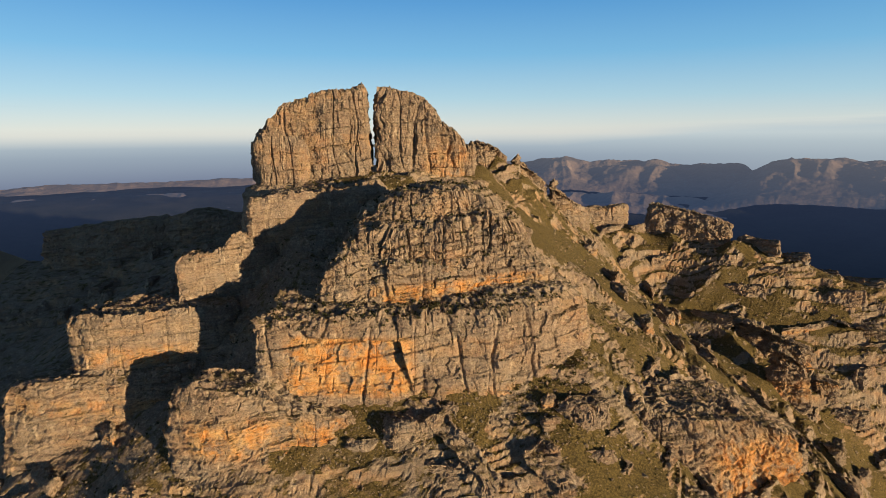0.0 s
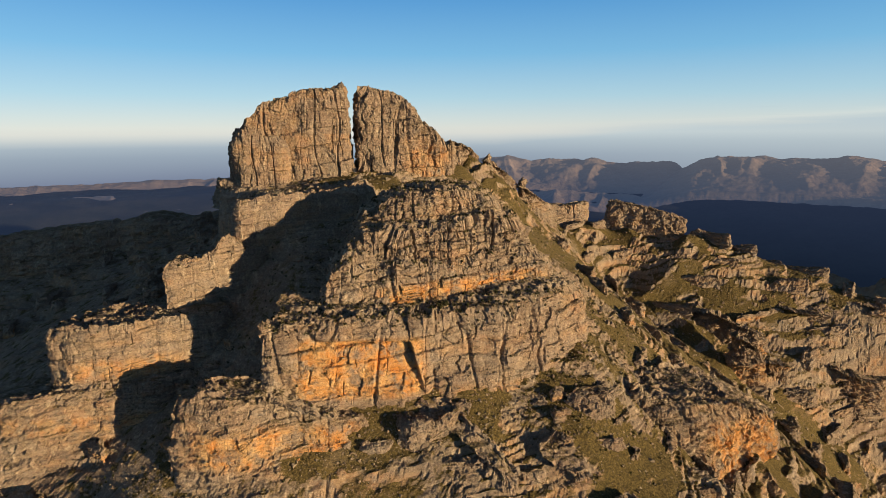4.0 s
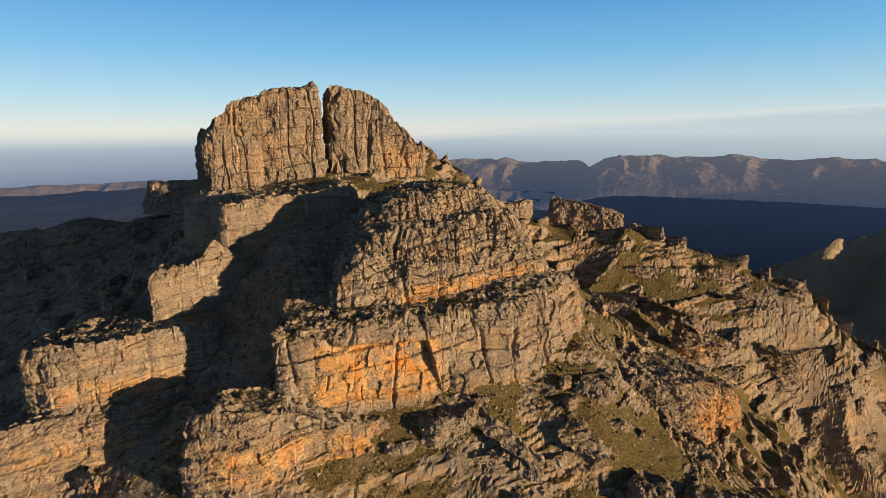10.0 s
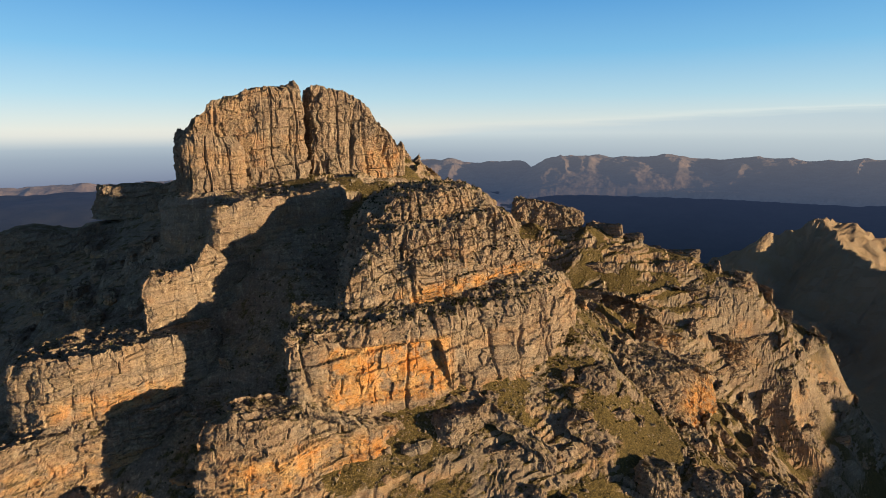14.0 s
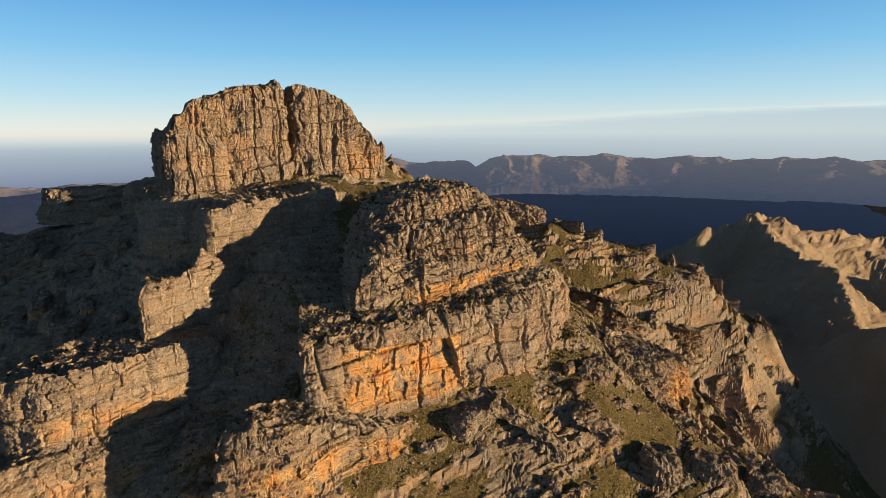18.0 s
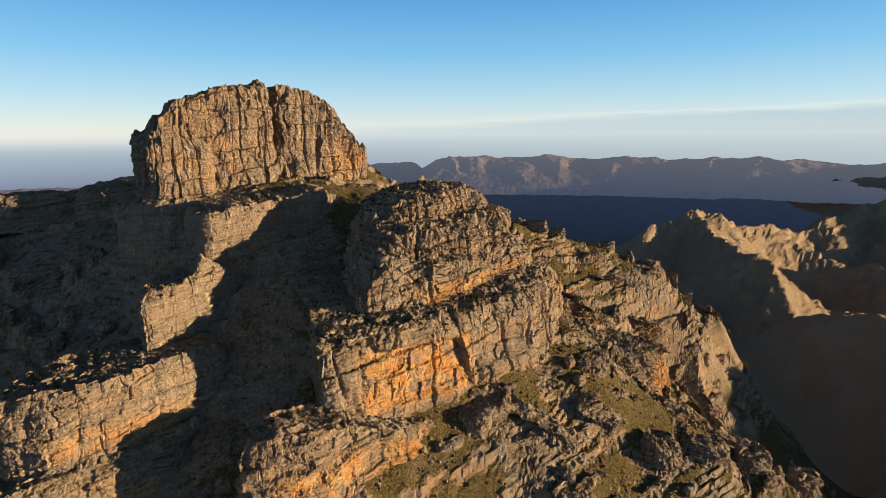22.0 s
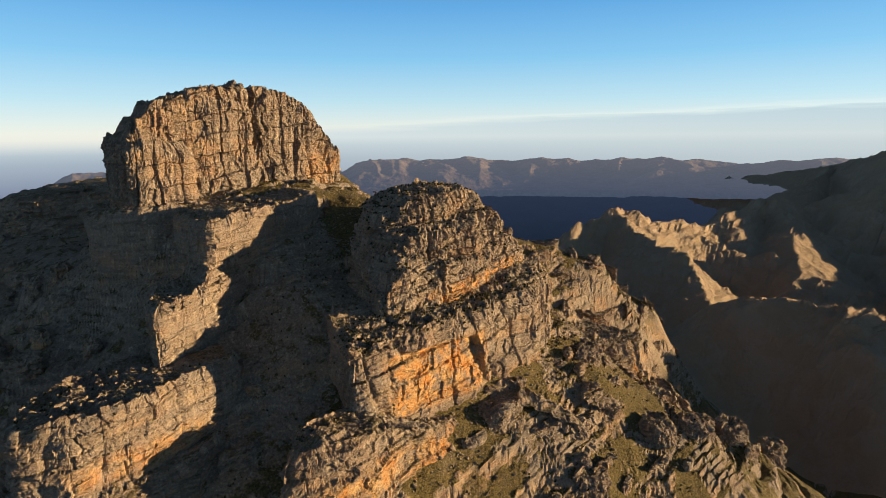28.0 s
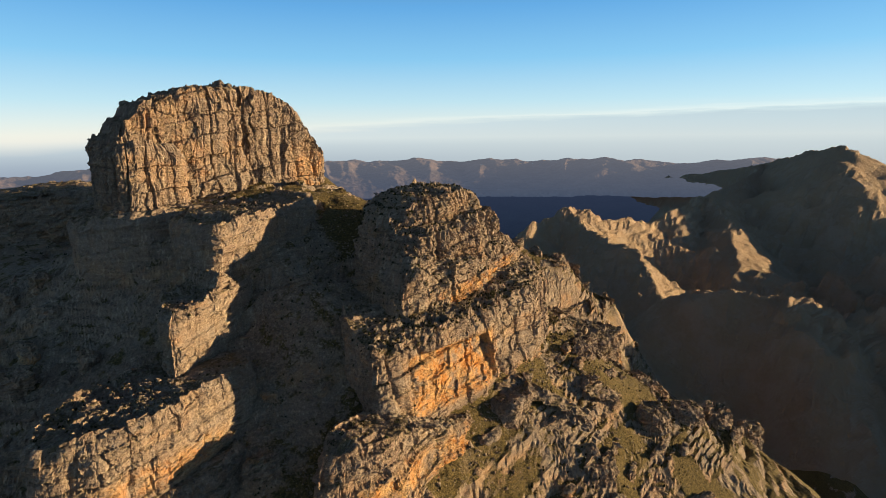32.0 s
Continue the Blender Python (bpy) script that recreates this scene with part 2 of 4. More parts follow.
def vnoise(x, y, z, seed=0):
    ix, iy, iz = np.floor(x), np.floor(y), np.floor(z)
    fx, fy, fz = x - ix, y - iy, z - iz
    fx, fy, fz = (f * f * (3 - 2 * f) for f in (fx, fy, fz))
    out = 0
    for dx in (0, 1):
        for dy in (0, 1):
            for dz in (0, 1):
                k = (fx if dx else 1 - fx) * (fy if dy else 1 - fy) * (fz if dz else 1 - fz)
                out = out + k * hash01(ix + dx, iy + dy, iz + dz, seed)
    return out * 2 - 1


def fbm(x, y, z, octaves=4, seed=0, gain=0.5):
    out, amp = 0, 1.0
    for i in range(octaves):
        out = out + amp * vnoise(x * 2.03**i, y * 2.03**i, z * 2.03**i, seed + 17 * i)
        amp *= gain
    return out


def ridged(x, y, octaves=5, seed=0):
    out, amp = 0, 1.0
    for i in range(octaves):
        out = out + amp * (1 - np.abs(vnoise(x * 2.1**i, y * 2.1**i, x * 0 + 0.37 * i, seed + i)) * 2)
        amp *= 0.5
    return out


def bed_number(s, z, tall, seed):
    """The bed that a height lies in, as a running number; beds differ in thickness and wander along the wall."""
    return z / tall + 0.55 * vnoise(z / tall / 2.1, z * 0, z * 0, seed + 3) + 0.35 * vnoise(s / 40, z * 0, z * 0 + seed, seed)


def blocks(s, z, wide, tall, seed):
    """Jointed beds: each block stands out or back by its own amount, -1 to 1, with an open joint round some."""
    j = bed_number(s, z, tall, seed)
    jf = np.floor(j)
    i = s / wide + hash01(jf, jf * 0, jf * 0, seed + 5) * 7 + 0.5 * vnoise(s / wide * 0.8, jf, jf * 0, seed + 6)
    i_f = np.floor(i)
    flat = np.minimum(j - jf, 1 - j + jf) * tall
    side = np.minimum(i - i_f, 1 - i + i_f) * wide
    slot = 0.15 + 1.2 * smooth(0.45, 0.8, hash01(jf, np.floor(s / wide / 4), jf * 0, seed + 8))
    cleft = 1.8 * smooth(0.7, 0.95, hash01(np.floor(i + 0.5), jf, jf * 0, seed + 9))
    return hash01(i_f, jf, jf * 0, seed) * 2 - 1 - slot * np.clip(1 - flat / 0.7, 0, 1) - cleft * np.clip(1 - side / 0.8, 0, 1)


def layers(s, z, tall, run, seed):
    """Beds that stand out or back for a stretch along the wall, -1 to 1."""
    j = np.floor(bed_number(s, z, tall, seed))
    return hash01(j, np.floor(s / run + hash01(j, j * 0, j * 0, seed + 2)), j * 0, seed) * 2 - 1


def terraces(z, tall, riser=0.17):
    """A slope turned into steps: treads that still fall a little, and steep risers."""
    q = z / tall + 0.3 * vnoise(z / tall / 1.7, z * 0, z * 0, 12)
    f = q - np.floor(q)
    return z + tall * (0.12 * f + 0.88 * smooth(0.6 - riser / 2, 0.6 + riser / 2, f) - f)


def cells(x, y, seed):
    """Irregular cells: a random number for each, the way from its heart, and the distance to its edge."""
    ix, iy = np.floor(x), np.floor(y)
    f1 = np.full(x.shape, 9.0)
    f2 = np.full(x.shape, 9.0)
    who, ox, oy = np.zeros_like(x), np.zeros_like(x), np.zeros_like(x)
    for dx in (-1, 0, 1):
        for dy in (-1, 0, 1):
            cx, cy = ix + dx, iy + dy
            ax = x - cx - 0.1 - 0.8 * hash01(cx, cy, cx * 0, seed)
            ay = y - cy - 0.1 - 0.8 * hash01(cx, cy, cx * 0 + 1, seed)
            d = np.sqrt(ax * ax + ay * ay)
            hit = d < f1
            f2 = np.where(hit, f1, np.minimum(f2, d))
            f1 = np.where(hit, d, f1)
            who = np.where(hit, hash01(cx, cy, cx * 0 + 2, seed), who)
            ox, oy = np.where(hit, ax, ox), np.where(hit, ay, oy)
    return who, ox, oy, f2 - f1


def facets(x, y, seed, groove=0.35):
    """Broken rock, -1 to 1: every cell a tilted face with a crack round it."""
    who, ox, oy, edge = cells(x, y, seed)
    lean = np.sin(who * 61.0) * ox + np.cos(who * 47.0) * oy
    return who * 2 - 1 + 0.9 * lean - groove * np.clip(1 - edge / 0.10, 0, 1)


def smooth(a, b, x):
    t = np.clip((x - a) / (b - a), 0, 1)
    return t * t * (3 - 2 * t)


def box(a0, a1, e):
    return lambda v: smooth(a0 - e, a0 + e, v) * (1 - smooth(a1 - e, a1 + e, v))


def mesh_object(name, verts, faces, mat, parent=None, soft=False):
    me = bpy.data.meshes.new(name)
    me.vertices.add(len(verts))
    me.vertices.foreach_set("co", np.ascontiguousarray(verts, dtype=np.float32).ravel())
    k = faces.shape[1]
    me.loops.add(faces.size)
    me.loops.foreach_set("vertex_index", np.ascontiguousarray(faces, dtype=np.int32).ravel())
    me.polygons.add(len(faces))
    me.polygons.foreach_set("loop_start", np.arange(0, faces.size, k, dtype=np.int32))
    me.polygons.foreach_set("use_smooth", np.full(len(faces), soft))
    me.update(calc_edges=True)
    me.materials.append(mat)
    ob = new(name, me)
    ob.parent = parent
    return ob


def set_value(ob, name, values):
    at = ob.data.attributes.new(name, "FLOAT", "POINT")
    at.data.foreach_set("value", np.ascontiguousarray(values, dtype=np.float32))


def set_rust(ob, values):
    set_value(ob, "rust", values)


def grid_faces(rows, cols, wrap=False):
    r, c = np.meshgrid(np.arange(rows - 1), np.arange(cols if wrap else cols - 1), indexing="ij")
    c2 = (c + 1) % cols
    return np.stack([r * cols + c, r * cols + c2, (r + 1) * cols + c2, (r + 1) * cols + c], -1).reshape(-1, 4)


# ---------------------------------------------------------------- the lie of the land
# spot heights of the ground between the cliffs, by zone: x, y, z
FRONT = [(-185, 268, 100), (-120, 255, 108), (-60, 255, 106), (-45, 285, 144), (0, 284, 146), (44, 290, 153), (85, 296, 154), (-20, 245, 108),
         (17, 247, 121), (45, 256, 128), (83, 247, 121), (109, 219, 105), (152, 203, 90), (249, 174, 16), (60, 215, 96), (-10, 205, 74), (-90, 210, 66),
         (-200, 230, 52), (60, 150, 30), (100, 312, 156), (165, 290, 88), (190, 240, 62)]
GULLY = [(-50, 395, 224), (-66, 378, 217), (-93, 352, 206), (-122, 370, 196), (-124, 347, 180), (-138, 332, 160), (-153, 318, 142), (-170, 292, 118), (-260, 290, 78), (-320, 340, 70)]
CROWN = [(-120, 430, 250), (-60, 440, 258), (0, 450, 254), (-150, 490, 252), (20, 500, 258), (40, 545, 268), (0, 400, 248), (-10, 360, 240), (60, 380, 205), (-60, 560, 255)]
WEST = [(-168, 468, 210), (-192, 448, 180), (-232, 462, 170), (-215, 420, 165), (-290, 420, 125), (-340, 560, 110), (-240, 640, 170), (-273, 821, 172), (-160, 790, 208), (-111, 880, 240),
        (-267, 870, 188), (-390, 770, 146), (-443, 730, 108), (-583, 790, 112), (-90, 690, 196), (-700, 700, 60), (-480, 560, 60)]
EAST = [(55, 625, 274), (75, 634, 264), (103, 650, 236), (148, 686, 202), (60, 560, 246), (160, 690, 200), (185, 795, 196), (256, 796, 166), (215, 780, 168), (112, 540, 206), (320, 764, 158), (385, 728, 152), (454, 692, 143), (526, 652, 121), (582, 603, 92), (648, 606, 29), (690, 566, -4), (716, 556, -26), (748, 548, -90), (790, 520, -165), (610, 545, -6), (680, 512, -88), (600, 480, -112), (173, 640, 168),
        (272, 700, 106), (286, 650, 72), (350, 590, 50), (397, 560, 10), (480, 560, 4), (530, 520, -80), (120, 480, 186), (150, 400, 150), (180, 350, 112), (230, 440, 100), (300, 480, 40), (300, 330, 30), (400, 350, -95), (420, 200, -160), (560, 250, -225), (640, 420, -210)]
NORTH = [(36, 640, 198), (-10, 690, 194), (100, 850, 140), (400, 900, 30), (650, 750, -60), (-100, 1050, 170), (250, 1100, 0), (800, 400, -270)]
SPOTS = np.array(FRONT + GULLY + CROWN + WEST + EAST + NORTH, float)
_d = np.hypot(SPOTS[:, None, 0] - SPOTS[None, :, 0], SPOTS[:, None, 1] - SPOTS[None, :, 1])
_w = np.linalg.solve(_d + 2.0 * np.eye(len(SPOTS)), SPOTS[:, 2])


def spot_surface(x, y):
    out = np.zeros_like(x)
    for (px, py, _), k in zip(SPOTS, _w):
        out += k * np.sqrt((x - px) ** 2 + (y - py) ** 2 + 9.0)
    return out


# crests of the range to the east: points along each and the fall to either side
# southern ends of the second and third are added unseen to block low sun
CRESTS = [
    ([(1100, 1250, -150), (1247, 1122, -12), (1478, 1063, 26), (1640, 1010, -30), (1918, 972, -50), (2088, 945, -15), (2445, 953, 20), (3000, 900, 90), (3409, 940, 143)], 0.85),
    ([(3380, 2000, -40), (3410, 1600, 15), (3420, 1250, 72), (3409, 940, 143), (3200, 700, 205), (3004, 516, 238), (2990, 450, 130), (2960, 300, -40), (2780, 60, -70), (2500, -300, -80), (2200, -600, -90)], 0.60),
    ([(820, 640, -110), (961, 500, -66), (1048, 389, -52), (1160, 250, -80), (1300, 60, -70), (1500, -300, -50), (1700, -700, -30)], 0.60),
    ([(1420, 1070, 22), (1330, 900, -20), (1290, 760, -60), (1180, 640, -130)], 0.60),
    ([(2445, 953, 6), (2150, 760, -40), (1800, 620, -150)], 0.65),
    ([(1750, 1000, -60), (1850, 700, -150), (1900, 400, -230)], 0.65),
    ([(2445, 953, 0), (2400, 650, -150), (2380, 350, -230)], 0.65),
    ([(-583, 820, 150), (-900, 900, 60), (-1300, 1050, -60)], 0.4),
    ([(-100, 1050, 160), (-60, 1400, 40), (-150, 1900, -120)], 0.4),
]


def crest_surface(x, y):
    out = np.full_like(x, -340.0) + 14 * fbm(x / 300, y / 300, x * 0, 4, 3)
    spur = 1 + 0.38 * (1 - 0.6 * smooth(2500, 3200, x)) * fbm(x / 260, y / 260, x * 0, 4, 9)
    for pts, fall in CRESTS:
        for a, b in zip(pts, pts[1:]):
            ax, ay, az = a
            ux, uy = b[0] - ax, b[1] - ay
            t = np.clip(((x - ax) * ux + (y - ay) * uy) / (ux * ux + uy * uy), 0, 1)
            d = np.hypot(x - ax - t * ux, y - ay - t * uy)
            out = np.maximum(out, az + t * (b[2] - az) - fall * d * spur)
    calm = 1 - 0.75 * smooth(2500, 3200, x)
    out = out + calm * (34 * ridged(x / 420 + 0.4 * vnoise(x / 240, y / 240, x * 0, 2), y / 420, 5, 21) - 16)
    out = out + (18 * ridged(x / 130, y / 130, 5, 26) - 6) * (1 - 0.7 * smooth(1300, 2300, x))
    stony = smooth(-0.15, 0.3, fbm(x / 160, y / 160, x * 0, 3, 23))
    bed = out - 0.08 * x + 0.05 * y + 9 * fbm(x / 90, y / 90, x * 0, 3, 27)
    for tall, share in ((30.0, 0.5), (11.0, 0.4)):
        q = bed / tall
        out = out + share * stony * ((np.floor(q) + smooth(0.55, 0.85, q - np.floor(q))) * tall - bed)
    return out + stony * (1.6 * facets(x / 40, y / 40, 24) + 1.0 * facets(x / 16, y / 16, 25))


def outcrop(x, y):
    """Where bare rock breaks through the turf, 0 to 1."""
    wx, wy = x + 30 * fbm(x / 45, y / 45, x * 0, 3, 41), y + 40 * fbm(x / 45, y / 45, x * 0, 3, 42)
    lean = 0.35 * smooth(-120, -190, x) + 0.20 * smooth(160, 260, x) - 0.28 * box(95, 215, 45)(wx) * box(345, 620, 60)(wy)
    return smooth(-0.20, 0.18, fbm(x / 38, y / 26, x * 0, 4, 44) + lean - 0.04)


def land(x, y):
    near = spot_surface(x, y)
    near = near + 3.2 * fbm(x / 34, y / 34, x * 0, 3, 2, 0.35)
    # beds weather into broken steps; turf and scree lie smooth between them
    dip = -0.13 * x + 0.05 * y
    warp = 12 * fbm(x / 80, y / 80, x * 0, 3, 31) + 2.6 * fbm(x / 24, y / 24, near / 6, 3, 32)
    ribs = smooth(150, 280, x) * (13 * ridged(x / 130 + 0.5 * vnoise(x / 60, y / 60, x * 0, 36), y / 130, 2, 35) - 9)
    near = near + ribs
    rise = near + dip + warp
    big = terraces(rise, 17.0, 0.34)
    big = rise + (big - rise) * smooth(-0.3, 0.4, fbm(x / 55, y / 55, x * 0, 2, 37))
    outer = smooth(160, 200, x)
    fine = terraces(big, 4.4, 0.42)
    fine = fine + 0.7 * (terraces(fine, 1.9, 0.5) - fine)
    fine = fine * (1 - outer) + terraces(big, 7.5, 0.38) * outer
    big = big + (fine - big) * smooth(-0.45, 0.25, fbm(x / 26, y / 26, x * 0, 3, 34)) - dip - warp
    k = 0.92 * outcrop(x, y) * (1 - 0.25 * smooth(330, 410, x))
    near = near * (1 - k) + big * k + 0.3 * fbm(x / 6, y / 6, x * 0, 3, 5)
    away = np.hypot((x - 50) / 1.0, (y - 480) / 0.9)
    k = smooth(740, 920, away)
    return near * (1 - k) + crest_surface(x, y) * k


def axis(*runs):
    out = []
    for a, b, st in runs:
        out.append(np.arange(a, b, st))
    return np.concatenate(out)


def near_ground():
    xs = axis((-640, -270, 3.5), (-270, -210, 1.6), (-210, 170, 1.25), (170, 300, 1.5), (300, 660, 1.8), (660, 801, 2.2))
    ys = axis((90, 190, 2.5), (190, 420, 1.25), (420, 560, 1.6), (560, 800, 1.9), (800, 961, 4))
    X, Y = np.meshgrid(xs, ys)
    Z = land(X, Y)
    # bare rock stands out of the slope in jointed beds, square to the ground
    gy, gx = np.gradient(Z, ys, xs)
    steep = np.hypot(gx, gy)
    ln = np.sqrt(1 + steep ** 2)
    bare = outcrop(X, Y) * smooth(0.3, 0.8, steep)
    bed = Z - 0.10 * X + 0.05 * Y + 2 * fbm(X / 30, Y / 30, Z / 30, 3, 61)
    run = (0.8 * X - 0.6 * np.sign(X - 30) * Y * smooth(40, 200, np.abs(X - 30))) + 3 * fbm(X / 9, Y / 9, Z / 9, 2, 62)
    proud = bare * (1.8 * blocks(run, bed, 15, 5.0, 63) + 0.9 * blocks(run, bed, 6, 2.4, 64) + 0.5 * facets(run / 4, bed / 2, 65, 0.4) + 1.0)
    proud = 0.5 * proud
    proud = proud + 0.25 * (1 - bare) * facets(X / 2.6, Y / 2.4, 66) * smooth(0.0, 0.4, fbm(X / 20, Y / 20, X * 0, 2, 67))
    X2, Y2, Z2 = X - proud * gx / ln, Y - proud * gy / ln, Z + proud / ln
    ob = mesh_object("mountain_ground", np.stack([X2, Y2, Z2], -1).reshape(-1, 3), grid_faces(len(ys), len(xs)), GROUND_ROCK)
    rust = 0.35 * smooth(0.1, 0.5, fbm(X / 50, Y / 50, Z / 20, 3, 77))
    set_rust(ob, rust.ravel())
    set_value(ob, "turf", ((1 - 0.9 * bare) * (0.12 + 0.88 * smooth(-190, -110, X + 0.35 * (290 - Y))) * (1 - 0.9 * box(-165, -48, 12)(X) * box(318, 440, 10)(Y))).ravel())
    tagged(ob, "stony mountain slope with brown grass and rock steps", "ground", kind="structure")


def far_ground():
    az = np.radians(np.concatenate([np.linspace(-50, 118, 800, endpoint=False), np.linspace(118, 310, 90, endpoint=False)]))
    r = np.geomspace(400, 3700, 215)
    R, A = np.meshgrid(r, az, indexing="ij")
    X, Y = 50 + R * np.sin(A), 480 + R * np.cos(A)
    inside = np.minimum(np.minimum(X + 640, 799 - X), np.minimum(Y - 90, 960 - Y))
    Z = land(X, Y) - 45 * smooth(-3, 45, inside)
    ob = mesh_object("ground", np.stack([X, Y, Z], -1).reshape(-1, 3), grid_faces(len(r), len(az), True), MID_LAND)
    tagged(ob, "dry brown mountain slopes falling into a shaded valley", "ground", kind="structure")


def hill_range(label, a0, a1, r0, wide, crest, foot, seed):
    """One range of far hills: a0 to a1 degrees east of north, its crest r0 metres off; spurs run down from it towards the valley."""
    az = np.radians(np.linspace(a0, a1, int((a1 - a0) * 14)))
    r = np.linspace(r0 - wide, r0 + 0.45 * wide, 76)
    R, A = np.meshgrid(r, az, indexing="ij")
    X, Y = -120 + R * np.sin(A), 150 + R * np.cos(A)
    u = (A - az[0]) / (az[-1] - az[0])
    ends = smooth(0, 0.2, u) * (1 - smooth(0.86, 1, u))
    sink = 40 if foot > -60 else 0
    foot = -150 + (foot + 150) * ends
    top = (crest - foot) * (0.94 + 0.10 * fbm(A * 12, A * 0 + seed, A * 0, 5, seed)) * ends
    arc = A * 4400
    bend = arc + 90 * vnoise(arc / 400, R / 300, A * 0, seed + 1)
    spur = 0.62 * (1 - 2 * np.abs(vnoise(bend / 330, R / 1500, A * 0, seed + 2))) + 0.30 * (1 - 2 * np.abs(vnoise(bend / 120, R / 500, A * 0, seed + 5))) + 0.10 * fbm(X / 60, Y / 60, A * 0, 3, seed + 7)
    d = np.abs(R - r0 - 0.10 * wide * vnoise(A * 11, A * 0, A * 0, seed + 3)) / np.where(R < r0, wide, 0.45 * wide)
    side = np.clip(1 - d, 0, 1)
    Z = foot - 12 + top * side ** 0.9 * (0.90 + 0.60 * (spur - 0.2) * (0.2 + 0.8 * np.clip(side * (1 - side) * 4, 0, 1))) + 3 * fbm(X / 40, Y / 40, X * 0, 3, seed)
    Z[0] -= sink
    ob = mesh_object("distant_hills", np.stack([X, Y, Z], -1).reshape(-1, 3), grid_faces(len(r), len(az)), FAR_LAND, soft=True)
    tagged(ob, label, "hills", kind="structure")


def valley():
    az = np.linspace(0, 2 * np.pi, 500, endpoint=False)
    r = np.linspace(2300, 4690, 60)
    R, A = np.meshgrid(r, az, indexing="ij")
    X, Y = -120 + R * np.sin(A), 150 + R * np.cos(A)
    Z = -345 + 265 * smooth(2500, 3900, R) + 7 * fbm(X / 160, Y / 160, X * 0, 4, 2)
    # the floor's shade comes from its dark material
    ob = mesh_object("backdrop", np.stack([X, Y, Z], -1).reshape(-1, 3), grid_faces(len(r), len(az), True), VALLEY_SHADE, soft=True)
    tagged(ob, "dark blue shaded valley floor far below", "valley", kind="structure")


def distance_hills():
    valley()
    hill_range("flat-topped hazy hills lit by low sun", 2, 34, 4450, 760, 150, -75, 3)
    hill_range("low rounded hills rising from the shaded valley", 7, 30, 3620, 300, -48, -150, 5)
    hill_range("long range of folded pinkish hills", 23, 90, 4420, 980, 158, -22, 7)
    hill_range("low pinkish hills under the haze", -52, -12, 3950, 460, -62, -130, 9)
    hill_range("faint blue hills along the horizon", -60, 8, 4560, 300, -10, -110, 13)


# ---------------------------------------------------------------- cliffs and towers


def rounded(plan, times=2):
    p = np.array(plan, float)
    for _ in range(times):
        q = np.roll(p, -1, 0)
        p = np.stack([0.78 * p + 0.22 * q, 0.22 * p + 0.78 * q], 1).reshape(-1, 2)
    return p


